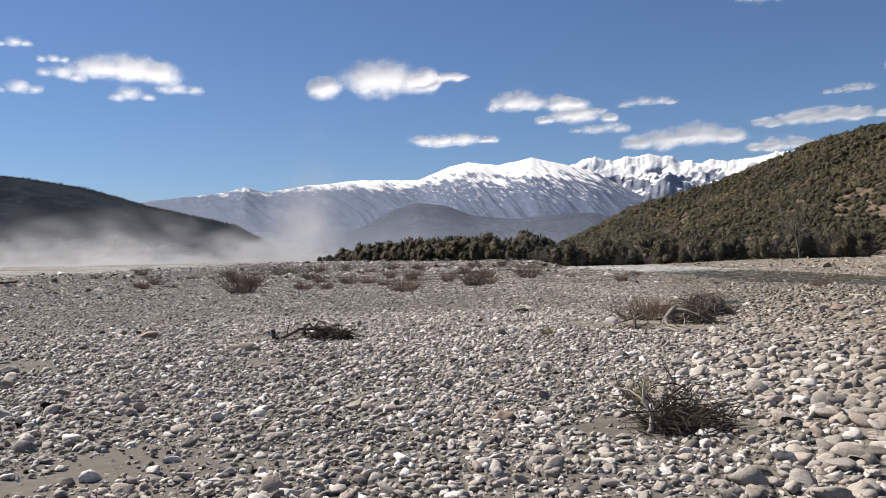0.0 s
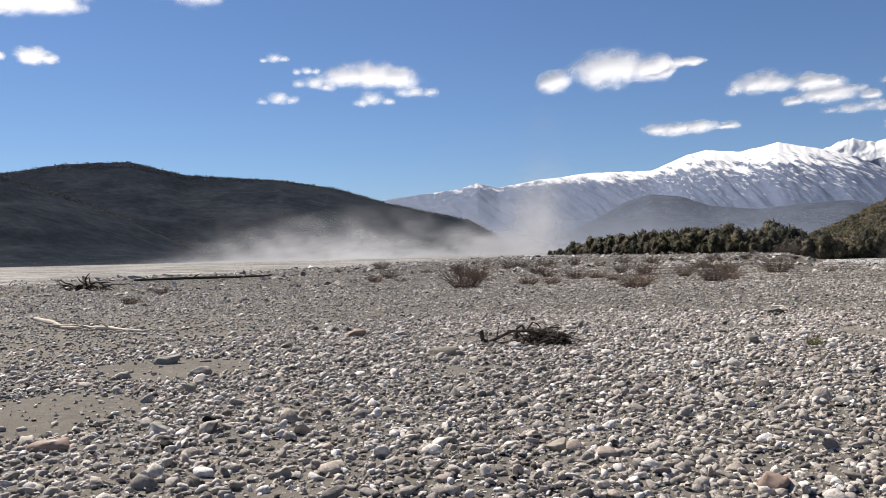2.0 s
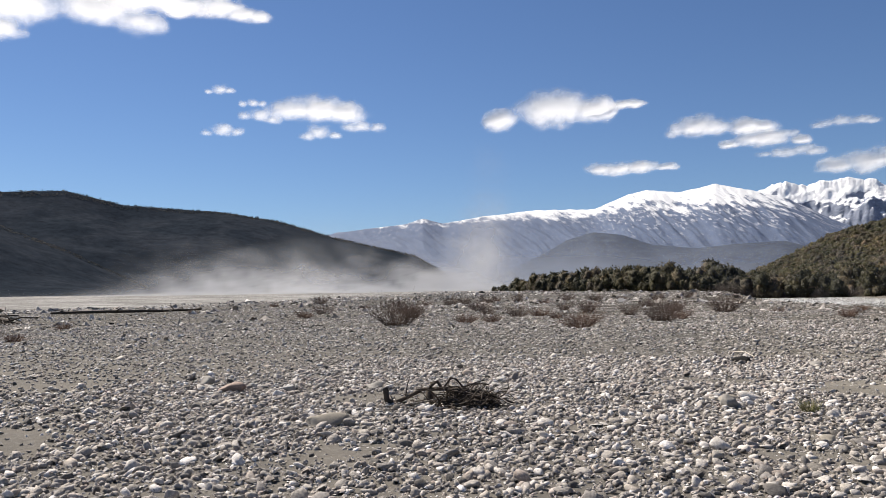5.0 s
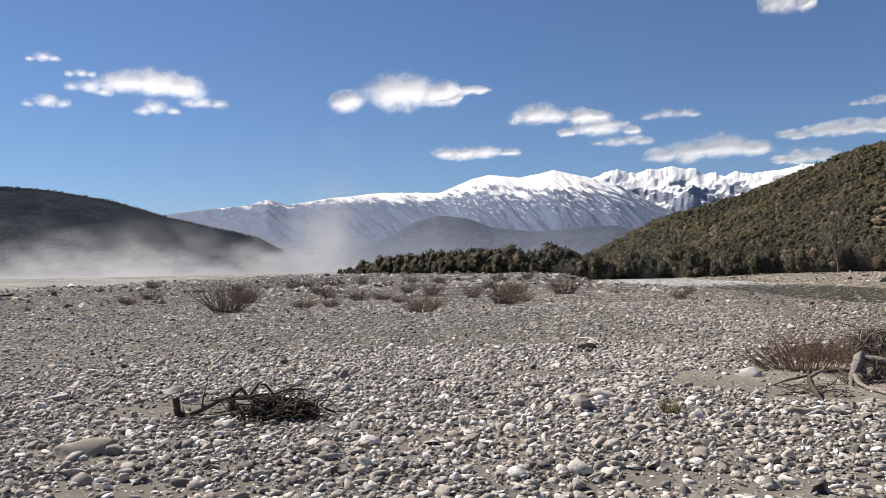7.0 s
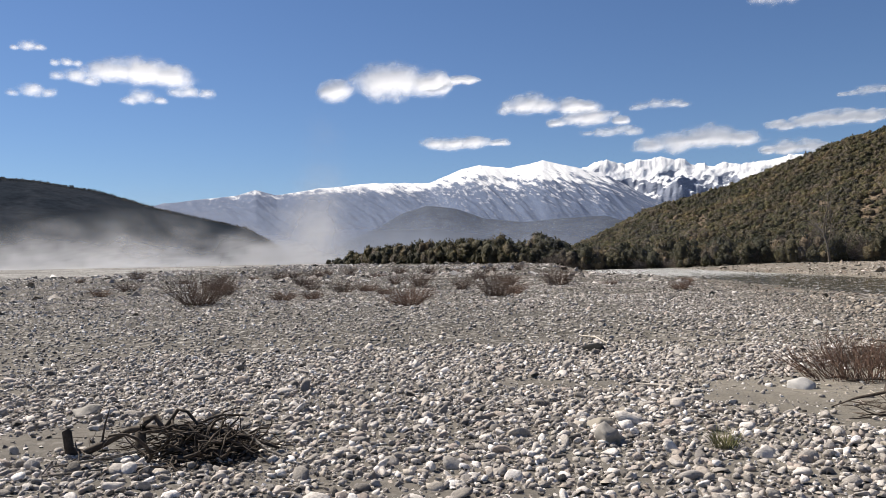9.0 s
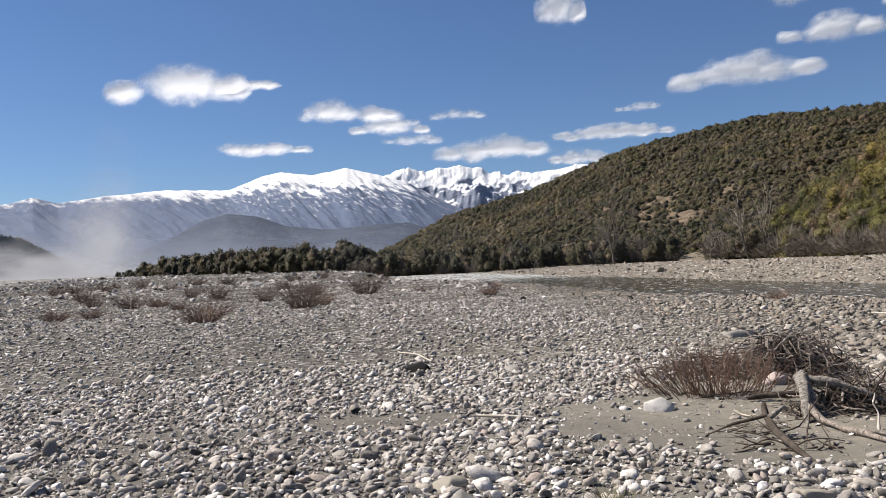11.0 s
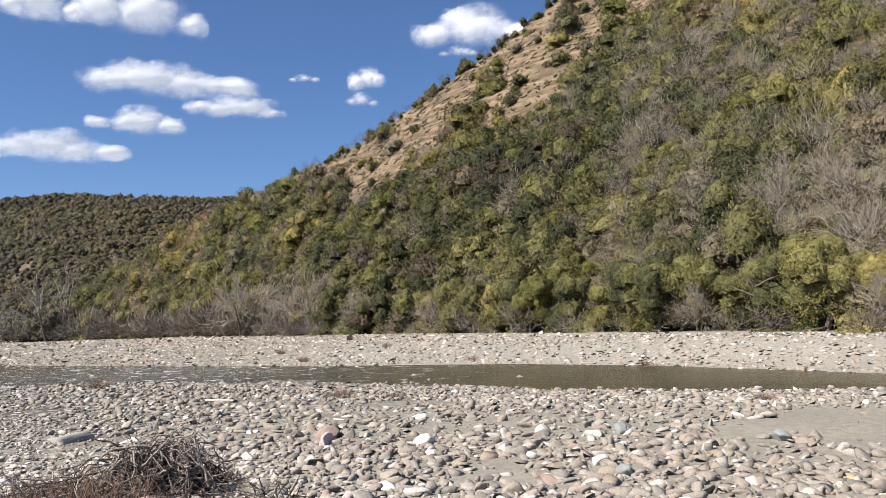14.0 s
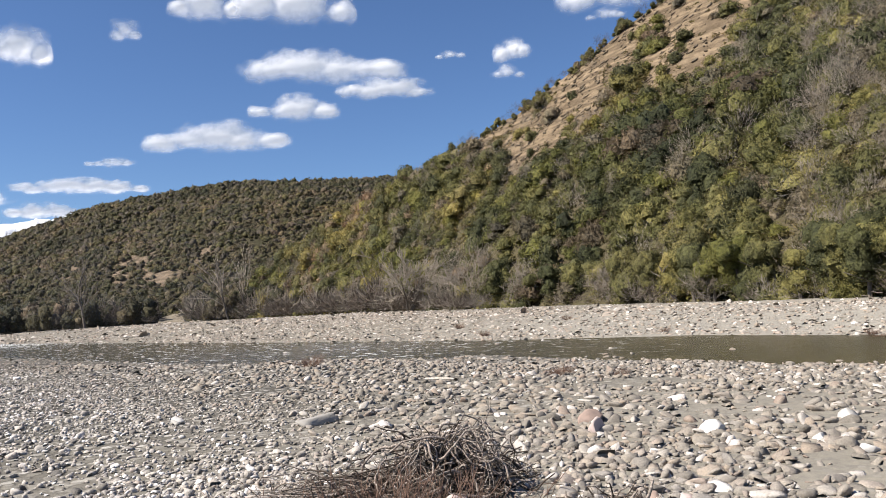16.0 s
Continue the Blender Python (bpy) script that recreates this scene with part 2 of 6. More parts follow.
M_LEAF = leaf_material("evergreen_leaves", [(0, (0.087, 0.093, 0.036)), (0.5, (0.179, 0.172, 0.066)), (1, (0.298, 0.272, 0.113))])
M_LEAF_DARK = leaf_material("dark_evergreen_leaves", [(0, (0.051, 0.057, 0.029)), (0.5, (0.116, 0.122, 0.054)), (1, (0.207, 0.195, 0.085))])
M_LEAF_LIME = leaf_material("yellow_green_leaves", [(0, (0.110, 0.118, 0.036)), (0.5, (0.170, 0.171, 0.051)), (1, (0.234, 0.224, 0.074))])
M_LEAF_RUST = leaf_material("rust_dry_leaves", [(0, (0.13, 0.095, 0.066)), (0.5, (0.19, 0.140, 0.098)), (1, (0.26, 0.195, 0.140))])
M_SCRUB = leaf_material("grey_scrub", [(0, (0.132, 0.110, 0.077)), (0.5, (0.198, 0.171, 0.127)), (1, (0.264, 0.231, 0.176))])
M_MIDDARK = leaf_material("far_dark_scrub", [(0, (0.052, 0.055, 0.030)), (0.5, (0.097, 0.094, 0.047)), (1, (0.157, 0.144, 0.073))], 1.2, 0.66)
# leaf greens taken darker to paint the shade on the wood's near side
M_SHADEWOOD = leaf_material("shaded_wood_leaves", [(0, (0.034, 0.037, 0.024)), (0.5, (0.058, 0.059, 0.034)), (1, (0.095, 0.090, 0.052))], 1.2, 0.5)
M_MIDLEAF = leaf_material("far_brown_scrub", [(0, (0.060, 0.055, 0.035)), (0.5, (0.108, 0.094, 0.059)), (1, (0.169, 0.142, 0.095))], 1.2, 0.66)

M_MIDGREY = leaf_material("far_grey_scrub", [(0, (0.086, 0.073, 0.058)), (0.5, (0.133, 0.115, 0.093)), (1, (0.189, 0.163, 0.131))], 1.2, 0.66)

M_FARLEAF = leaf_material("far_scrub", [(0, (0.087, 0.081, 0.037)), (0.5, (0.139, 0.122, 0.056)), (0.8, (0.180, 0.152, 0.077)), (1, (0.221, 0.182, 0.101))])


def slope_material(name, rock1, rock2, green, mixlo, mixhi, scale, spec=0.1):
    k = Mat(name, 0.95, spec)
    p = k.coords()
    a = k.noise(p, scale, 6, 0.65)
    b = k.noise(p, scale * 7, 5, 0.7)
    strata = k.noise(p, scale * 4, 4, 0.6, (0.5, 0.5, 4.0))
    rock = k.mix(k.between(strata, 0.35, 0.65), rock1, rock2)
    c = k.mix(k.between(a, mixlo, mixhi), rock, green)
    c = k.mix(1.0, c, k.ramp(b, [(0.25, (0.6, 0.6, 0.6)), (0.75, (1.3, 1.3, 1.3))]), "MULTIPLY")
    k.colour(c)
    k.bump(k.math("ADD", b, strata), 0.8, 0.6)
    return k.m


def spur_material(name="tan_hillside_earth", dim=1.0, soil1=(0.088, 0.074, 0.044), soil2=(0.066, 0.062, 0.032), rock1=(0.215, 0.163, 0.108), rock2=(0.115, 0.086, 0.057)):
    k = Mat(name, 0.95, 0.1)
    p = k.coords()
    a = k.noise(p, 0.09, 6, 0.65)
    b = k.noise(p, 0.7, 5, 0.7)
    # tilted beds of rock
    strata = k.noise(p, 0.30, 4, 0.6, (0.35, 0.6, 4.5))
    rock = k.mix(k.between(strata, 0.38, 0.62), rock1, rock2)
    soil = k.mix(k.between(a, 0.42, 0.62), soil1, soil2)
    c = k.mix(k.between(k.math("ADD", k.attr("bare"), k.math("MULTIPLY", k.math("SUBTRACT", b, 0.5), 0.8)), 0.25, 0.6), soil, rock)
    c = k.mix(1.0, c, k.ramp(b, [(0.25, (0.6, 0.6, 0.6)), (0.75, (1.3, 1.3, 1.3))]), "MULTIPLY")
    k.colour(k.mix(1.0, c, (dim, dim, dim), "MULTIPLY"))
    k.bump(k.math("ADD", b, strata), 0.9, 0.7)
    return k.m


M_SPUR = spur_material()


def bare_patch(az, s):
    """1 on the bare tan patches of the far hillside."""
    m = 0.0
    for ca, cs, wa, ws, sl in ((17.4, 0.62, 0.7, 0.16, 1.5), (28.2, 0.40, 2.1, 0.15, 3.0), (30.6, 0.30, 1.3, 0.08, 2.0), (21.5, 0.52, 0.7, 0.07, 2.0), (24.5, 0.45, 0.8, 0.06, 1.0), (33.0, 0.42, 0.8, 0.06, 2.0), (14.5, 0.55, 0.6, 0.09, 1.0)):
        m = m + np.exp(-((az - ca - sl * (s - cs)) / wa) ** 2 - ((s - cs) / ws) ** 2)
    return np.clip(m + 2.0 * (fbm(az * 2.6, s * 16, 4, 44, 0.65) - 0.60), 0, 1) * np.clip(m * 2, 0, 1)
M_MID = spur_material("scrubby_hillside", 0.72, (0.078, 0.068, 0.042), (0.058, 0.054, 0.031), (0.26, 0.20, 0.145), (0.15, 0.115, 0.08))
# the hills' shade and its blue cast are put into this colour
M_SHADEHILL = slope_material("shade_toned_hill", (0.032, 0.038, 0.048), (0.026, 0.032, 0.042), (0.021, 0.027, 0.036), 0.42, 0.6, 0.012, 0.0)
# distance haze is put into the foothill's blue base colour
M_HAZEHILL = slope_material("haze_toned_hill", (0.076, 0.088, 0.116), (0.066, 0.078, 0.105), (0.056, 0.067, 0.094), 0.4, 0.6, 0.006, 0.0)


def mountain_material(name, low, high, rock1, rock2, streak, tilt, amount, fine, steep, flat):
    k = Mat(name, 0.9, 0.1)
    p = k.coords()
    z = k.axis(p, 2)
    n1 = k.noise(p, 0.004, 5, 0.6)
    turn = k.n.new("ShaderNodeMapping")
    turn.inputs["Rotation"].default_value = (0, radians(tilt), 0)
    k.link(p, turn.inputs["Vector"])
    n2 = k.noise(turn.outputs[0], fine, 6, 0.68, streak)
    n3 = k.noise(p, 0.05, 4, 0.7)
    nz = k.axis(k.n.new("ShaderNodeNewGeometry").outputs["Normal"], 2)
    level = k.math("ADD", z, k.math("MULTIPLY", k.math("SUBTRACT", n1, 0.5), 110.0))
    level = k.math("ADD", level, k.math("MULTIPLY", k.math("SUBTRACT", n2, 0.5), k.math("ADD", k.math("MULTIPLY", k.between(k.axis(p, 0), -500.0, 350.0), 0.62 * amount), 0.38 * amount)))
    level = k.math("ADD", level, k.math("MULTIPLY", k.math("SUBTRACT", nz, flat), steep))
    snow = k.between(level, low, high)
    rock = k.mix(k.between(k.math("ADD", n2, k.math("MULTIPLY", k.math("SUBTRACT", n3, 0.5), 0.5)), 0.35, 0.65), rock1, rock2)
    n4 = k.noise(turn.outputs[0], fine * 1.9, 5, 0.6, streak)
    rill = k.math("MULTIPLY", k.between(n4, 0.53, 0.62), k.between(k.math("ADD", level, k.math("MULTIPLY", n3, 60.0)), low - 130.0, low + 50.0))
    snow = k.math("MAXIMUM", snow, k.math("MULTIPLY", rill, k.math("ADD", k.math("MULTIPLY", k.between(k.axis(p, 0), -350.0, 350.0), 0.5), 0.12)))
    k.colour(k.mix(snow, rock, (0.80, 0.81, 0.83)))
    k.bump(k.math("ADD", n2, k.math("MULTIPLY", n3, 0.5)), 0.7, 12.0)
    return k.m


# blue in both rock colours paints the haze of distance
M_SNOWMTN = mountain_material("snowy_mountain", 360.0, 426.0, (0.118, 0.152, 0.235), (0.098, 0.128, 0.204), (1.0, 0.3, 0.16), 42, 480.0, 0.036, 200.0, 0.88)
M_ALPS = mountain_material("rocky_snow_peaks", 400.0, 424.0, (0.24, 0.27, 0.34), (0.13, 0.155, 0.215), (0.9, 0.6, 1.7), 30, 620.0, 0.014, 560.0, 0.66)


def vapour(name, col, glow, scale, rag, lo, hi, peak):
    k = Mat(name, 1.0, 0.0)
    p = k.local()
    n = k.noise(p, scale, 7, 0.62)
    d = k.attr("thickness")
    a = k.math("ADD", d, k.math("MULTIPLY", k.math("SUBTRACT", n, 0.5), rag))
    a = k.math("MULTIPLY", k.between(a, lo, hi), peak)
    a = k.math("MULTIPLY", a, k.between(d, 0.0, 0.3))
    k.colour(col)
    k.b.inputs["Emission Color"].default_value = (*col, 1)
    k.b.inputs["Emission Strength"].default_value = glow
    tr = k.n.new("ShaderNodeBsdfTransparent")
    mx = k.n.new("ShaderNodeMixShader")
    k.link(a, mx.inputs[0])
    back = k.n.new("ShaderNodeBsdfTranslucent")
    back.inputs["Color"].default_value = (*col, 1)
    both = k.n.new("ShaderNodeMixShader")
    k.link(k.b.outputs[0], both.inputs[1])
    k.link(back.outputs[0], both.inputs[2])
    k.link(tr.outputs[0], mx.inputs[1])
    k.link(both.outputs[0], mx.inputs[2])
    k.link(mx.outputs[0], k.n["Material Output"].inputs[0])
    return k.m


# clouds also glow a little, in place of sunlight scattered through them
M_CLOUD = vapour("white_cloud", (0.80, 0.80, 0.82), 0.46, 0.009, 0.8, -0.02, 0.92, 0.96)
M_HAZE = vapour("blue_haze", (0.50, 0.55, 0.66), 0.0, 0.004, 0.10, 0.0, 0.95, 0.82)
M_DUST = vapour("blown_dust", (0.62, 0.63, 0.66), 0.0, 0.007, 0.28, 0.0, 0.95, 0.82)


# ---------------------------------------------------------------- helpers for geometry
def mesh_object(name, verts, faces, material, smooth=True, parent=None, label=""):
    me = bpy.data.meshes.new(name)
    verts = np.asarray(verts, dtype=np.float32)
    faces = np.asarray(faces, dtype=np.int32)
    n, k = faces.shape
    me.vertices.add(len(verts))
    me.vertices.foreach_set("co", verts.ravel())
    me.loops.add(n * k)
    me.loops.foreach_set("vertex_index", faces.ravel())
    me.polygons.add(n)
    me.polygons.foreach_set("loop_start", np.arange(0, n * k, k, dtype=np.int32))
    me.polygons.foreach_set("use_smooth", np.full(n, smooth, dtype=bool))
    me.update(calc_edges=True)
    me.materials.append(material)
    ob = new(name, me)
    if parent:
        ob.parent = parent
    if label:
        tagged(ob, label)
    return ob


class Pile:
    """Gathers vertices and triangles or quads of many pieces into one mesh."""

    def __init__(self):
        self.v, self.f, self.count = [], [], 0

    def add(self, v, f):
        self.v.append(np.asarray(v))
        self.f.append(np.asarray(f) + self.count)
        self.count += len(v)

    def make(self, name, material, smooth=True, parent=None, label=""):
        return mesh_object(name, np.concatenate(self.v), np.concatenate(self.f), material, smooth, parent, label)


rng = np.random.default_rng(7)
TABLE = rng.random((256, 256))


def vnoise(x, y, seed=0):
    """Smooth value noise in the plane, 0 to 1."""
    x, y = np.asarray(x, float) + seed * 17.3, np.asarray(y, float) + seed * 31.7
    xi, yi = np.floor(x).astype(int), np.floor(y).astype(int)
    fx, fy = x - xi, y - yi
    fx, fy = fx * fx * (3 - 2 * fx), fy * fy * (3 - 2 * fy)
    g = lambda a, b: TABLE[a % 256, b % 256]
    return (g(xi, yi) * (1 - fx) + g(xi + 1, yi) * fx) * (1 - fy) + (g(xi, yi + 1) * (1 - fx) + g(xi + 1, yi + 1) * fx) * fy


def fbm(x, y, octaves=4, seed=0, gain=0.5):
    t, a, s = 0.0, 1.0, 0.0
    for o in range(octaves):
        t = t + a * vnoise(np.asarray(x) * 2 ** o, np.asarray(y) * 2 ** o, seed + o * 3)
        s += a
        a *= gain
    return t / s


def step(v, lo, hi):
    t = np.clip((np.asarray(v, float) - lo) / (hi - lo), 0, 1)
    return t * t * (3 - 2 * t)


def scatter(tv, tf, pos, scale, turn):
    """Copies of a template (verts tv, faces tf) at pos (n,3), scaled (n,3), turned (n,3,3): one vertex and one face array."""
    n, m = len(pos), len(tv)
    v = np.einsum("nij,nmj->nmi", turn, tv[None] * scale[:, None, :]) + pos[:, None, :]
    f = tf[None] + (np.arange(n) * m)[:, None, None]
    return v.reshape(-1, 3), f.reshape(-1, tf.shape[1])


def turns(n, tilt, r):
    """n rotations: any heading, tilted by up to about tilt radians."""
    a, b, c = r.random(n) * 2 * np.pi, r.normal(0, tilt, n), r.normal(0, tilt, n)
    ca, sa_, cb, sb, cc, sc = np.cos(a), np.sin(a), np.cos(b), np.sin(b), np.cos(c), np.sin(c)
    o, z = np.ones(n), np.zeros(n)
    rz = np.stack([ca, -sa_, z, sa_, ca, z, z, z, o], 1).reshape(n, 3, 3)
    ry = np.stack([cb, z, sb, z, o, z, -sb, z, cb], 1).reshape(n, 3, 3)
    rx = np.stack([o, z, z, z, cc, -sc, z, sc, cc], 1).reshape(n, 3, 3)
    return ry @ rx @ rz


def ico(sub):
    bm = bmesh.new()
    bmesh.ops.create_icosphere(bm, subdivisions=sub, radius=1)
    bm.verts.ensure_lookup_table()
    v = np.array([p.co[:] for p in bm.verts])
    f = np.array([[p.index for p in q.verts] for q in bm.faces])
    bm.free()
    return v, f


def stone_template(sub, seed, cuts=9, hard=0.82):
    """A water-worn stone: a rounded lump with a few flattened sides, of half-sizes about 1."""
    v, f = ico(sub)
    r = np.random.default_rng(seed)
    v = v + 0.0
    for _ in range(cuts):
        d = r.normal(size=3)
        d /= np.linalg.norm(d)
        h = v @ d
        lim = 0.36 + 0.36 * r.random()
        v -= np.outer(np.maximum(h - lim, 0) * hard, d)
    v *= 1 + 0.10 * r.normal(size=(len(v), 1)) * (1 if sub < 2 else (0.75 if sub < 3 else 0.16))
    return v, f


def tube(points, radii, sides=5):
    """A tapered round rod along points."""
    p = np.asarray(points, float)
    r = np.asarray(radii, float)
    t = np.gradient(p, axis=0)
    t /= np.linalg.norm(t, axis=1)[:, None] + 1e-9
    up = np.array([0.31, 0.17, 0.93])
    a = np.cross(t, up)
    a /= np.linalg.norm(a, axis=1)[:, None] + 1e-9
    b = np.cross(t, a)
    ang = np.arange(sides) * 2 * np.pi / sides
    v = p[:, None] + r[:, None, None] * (np.cos(ang)[None, :, None] * a[:, None] + np.sin(ang)[None, :, None] * b[:, None])
    n = len(p)
    i = np.arange(n - 1)[:, None] * sides
    j = np.arange(sides)[None]
    q = np.stack([i + j, i + (j + 1) % sides, i + sides + (j + 1) % sides, i + sides + j], -1).reshape(-1, 4)
    return v.reshape(-1, 3), q


def wander(start, way, length, steps, bend, droop, r):
    """A crooked line from start along way."""
    p = [np.array(start, float)]
    d = np.array(way, float)
    d /= np.linalg.norm(d)
    for _ in range(steps):
        d = d + r.normal(0, bend, 3) + np.array([0, 0, -droop])
        d /= np.linalg.norm(d)
        p.append(p[-1] + d * length / steps)
    return np.array(p)


# ---------------------------------------------------------------- the lie of the land
ORIGIN = np.array([0.7, 14.0])
NEAR_Y = [-60, 0, 15, 22, 30, 35, 39, 50, 68, 96, 125, 195, 400]
NEAR_X = [12, 20, 23, 22.6, 24, 25.2, 21, 22, 23.5, 27.5, 28, 31, 60]
FAR_X = [16, 25, 29, 32.6, 35, 34.8, 34.2, 35.2, 37.6, 42, 46, 55, 90]
BASE_Y = [-60, 0, 15.6, 27, 41, 70, 84, 128, 174, 250, 400]
BASE_X = [31, 36, 41, 49.5, 59, 76.5, 82, 102, 113, 127, 150]
WATER_Z = -0.5


def land(x, y):
    """The height of the gravel plain, its river bed and its banks."""
    x, y = np.asarray(x, float), np.asarray(y, float)
    xn, xf, xb = np.interp(y, NEAR_Y, NEAR_X), np.interp(y, NEAR_Y, FAR_X), np.interp(y, BASE_Y, BASE_X)
    z = 0.22 * step(y, 22, 42) - 0.4 * step(y, 65, 150)
    z = z - 0.35 * step(x, -14, -45)
    z = z + 0.10 * (fbm(x * 0.16, y * 0.16, 3, 2) - 0.5) + 0.05 * (fbm(x * 0.9, y * 0.9, 2, 5) - 0.5)
    z = z + 0.42 * (fbm(x * 0.13, y * 0.22, 3, 33) - 0.5) * step(y, 24, 40) * (1 - step(x, -8, 10) * (1 - step(y, 34, 44)))
    z = z + 1.5 * (fbm(x * 0.045, y * 0.06, 4, 35) - 0.5) * step(y, 70, 150) * step(x, -95, -50)
    wob = 1.2 * (fbm(y * 0.25, x * 0.02, 3, 9) - 0.5)
    xn, xf = xn + wob, xf - wob
    near = step(x, xn - 9, xn)
    z = z * (1 - near) + (WATER_Z + 0.02) * near
    bed = step(x, xn, xn + 2.0) * (1 - step(x, xf - 2.0, xf))
    z = z - 0.45 * bed
    bank = step(x, xf, xf + 0.45 * (xb - xf) + 0.5)
    # the plain climbs gently upstream
    head = np.degrees(np.arctan2(x - 0.7, y - 14.0))
    climb = step(head, -125, -95) * (1 - step(head, 3, 14)) * np.clip(np.hypot(x - 0.7, y - 14.0) - 75.0, 0, 900)
    z = z + 0.0125 * climb * (1 - near)
    z = np.where(x > xf, WATER_Z + 0.02 + 0.80 * bank + 0.08 * (fbm(x * 0.3, y * 0.3, 3, 4) - 0.5), z)
    return z


def axis_steps(fine_lo, fine_hi, fine, reach):
    mid = np.arange(fine_lo, fine_hi + fine, fine)
    out, s = [], fine
    d = 0.0
    while d < reach:
        s *= 1.25
        d += s
        out.append(min(d, reach))
    out = np.array(out)
    return np.concatenate([(fine_lo - out)[::-1], mid, mid[-1] + out])


def grid_faces(nu, nv):
    i, j = np.meshgrid(np.arange(nu - 1), np.arange(nv - 1), indexing="ij")
    a = i * nv + j
    return np.stack([a, a + nv, a + nv + 1, a + 1], -1).reshape(-1, 4)


gx, gy = axis_steps(-40, 62, 0.6, 4700), axis_steps(-6, 100, 0.6, 4700)
X, Y = np.meshgrid(gx, gy, indexing="ij")
ground = mesh_object("ground", np.stack([X, Y, land(X, Y)], -1).reshape(-1, 3), grid_faces(len(gx), len(gy)), M_GROUND)
tagged(ground, "grey silt and gravel river plain reaching to the horizon", "ground", kind="structure")

wy = np.concatenate([np.linspace(-60, 120, 91), np.linspace(125, 400, 40)])
wu = np.linspace(0, 1, 15)
WYm, WUm = np.meshgrid(wy, wu, indexing="ij")
wx0, wx1 = np.interp(WYm, NEAR_Y, NEAR_X) - 1.6, np.interp(WYm, NEAR_Y, FAR_X) + 1.6
water = mesh_object("water", np.stack([wx0 + (wx1 - wx0) * WUm, WYm, np.full_like(WYm, WATER_Z)], -1).reshape(-1, 3), grid_faces(len(wy), len(wu)), M_WATER)
tagged(water, "shallow brown-grey river with small ripples between gravel banks", "river", kind="structure")


# ---------------------------------------------------------------- hills and mountains
def polar(az, r, z):
    a = np.radians(az)
    return np.stack([ORIGIN[0] + r * np.sin(a), ORIGIN[1] + r * np.cos(a), z], -1)


def hill_height(s, top, az, r, rough, scale, seed, power=1.15, ribs=0.0, slant=2.4):
    """Height at the fraction s of the way from the foot to the crest (past 1: the far side)."""
    rise = np.where(s <= 1, np.clip(s, 0, 1) ** power, np.clip(1 - 0.5 * np.maximum(s - 1, 0) ** 1.3, 0, 1))
    p = polar(az, r, 0 * r)
    n = fbm(p[..., 0] / scale, p[..., 1] / scale, 5, seed, 0.55) - 0.5
    if ribs:
        gully = fbm(az * ribs + slant * ribs * s, s * 1.6, 5, seed, 0.6)
        n = 0.35 * n + 1.1 * (0.36 - np.abs(2 * gully - 1))
    n = np.where(s > 1, np.minimum(n, 0), n)
    calm = np.clip(np.where(s <= 1, s * (1 - s) * 4, np.minimum((s - 1) * 2, 1)), 0, 1)
    return top * (rise + rough * n * calm)


def ridge(name, az, foot, dist, el, azs, back, rough, scale, seed, material, label, rows=40, cat="hill", power=1.15, jag=0.0, ribs=0.0, slant=2.4):
    """A hill whose crest stands at the elevations el (degrees) over the headings az."""
    A = np.linspace(azs[0], azs[1], azs[2])
    s = np.concatenate([np.linspace(0, 1, rows), 1 + np.linspace(0.05, back, rows // 3)])
    E = np.interp(A, az, el)
    teeth = np.tan(np.radians(jag * (fbm(A * 1.6, A * 0 + seed, 5, seed, 0.6) - 0.5)))
    F, D = np.interp(A, az, foot), np.interp(A, az, dist)
    A2, S2 = np.meshgrid(A, s, indexing="ij")
    R2 = F[:, None] + (D - F)[:, None] * S2
    top = (D * np.tan(np.radians(E)))[:, None] + 1.5
    Z = hill_height(S2, top, A2, R2, rough, scale, seed, power, ribs, slant) - 1.5 + (D * teeth)[:, None] * np.exp(-((S2 - 1) / 0.10) ** 2)
    ob = mesh_object(name, polar(A2, R2, Z).reshape(-1, 3), grid_faces(len(A), len(s)), material)
    return tagged(ob, label, cat, kind="structure")


LEFT_A_AZ = [-95, -75, -60, -52, -49, -45.5, -42, -38, -34, -31]
LEFT_A_EL = [9, 11, 9.6, 8.2, 7.3, 6.2, 5.1, 3.5, 1.5, 0.0]
ridge("hill_left_near", LEFT_A_AZ, [600] * 10, [1000] * 10, LEFT_A_EL, (-95, -31, 160), 0.8, 0.28, 130, 3, M_SHADEHILL, "dark wooded hillside in shade across the plain", 50)
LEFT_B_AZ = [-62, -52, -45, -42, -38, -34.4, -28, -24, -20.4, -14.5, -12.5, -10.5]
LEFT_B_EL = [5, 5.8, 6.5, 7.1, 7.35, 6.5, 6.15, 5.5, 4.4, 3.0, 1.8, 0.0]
ridge("hill_left_far", LEFT_B_AZ, [900] * 12, [1450] * 12, LEFT_B_EL, (-62, -10.5, 160), 0.8, 0.25, 180, 5, M_SHADEHILL, "dark rounded wooded hill beyond the dusty plain", 50)
DARK_AZ = [-14, -9, -7.7, -5.3, -3.6, -1.8, 0.2, 2.2, 5.2, 7.6, 10.75, 12.2, 15]
DARK_EL = [0.2, 1.3, 1.9, 2.95, 3.9, 4.4, 4.15, 3.4, 3.05, 3.25, 3.35, 2.9, 2.6]
ridge("foothill", DARK_AZ, [1900] * 13, [2700] * 13, DARK_EL, (-14, 15, 110), 0.5, 0.32, 200, 8, M_HAZEHILL, "low hazy blue foothill below the snowy mountains", 24)
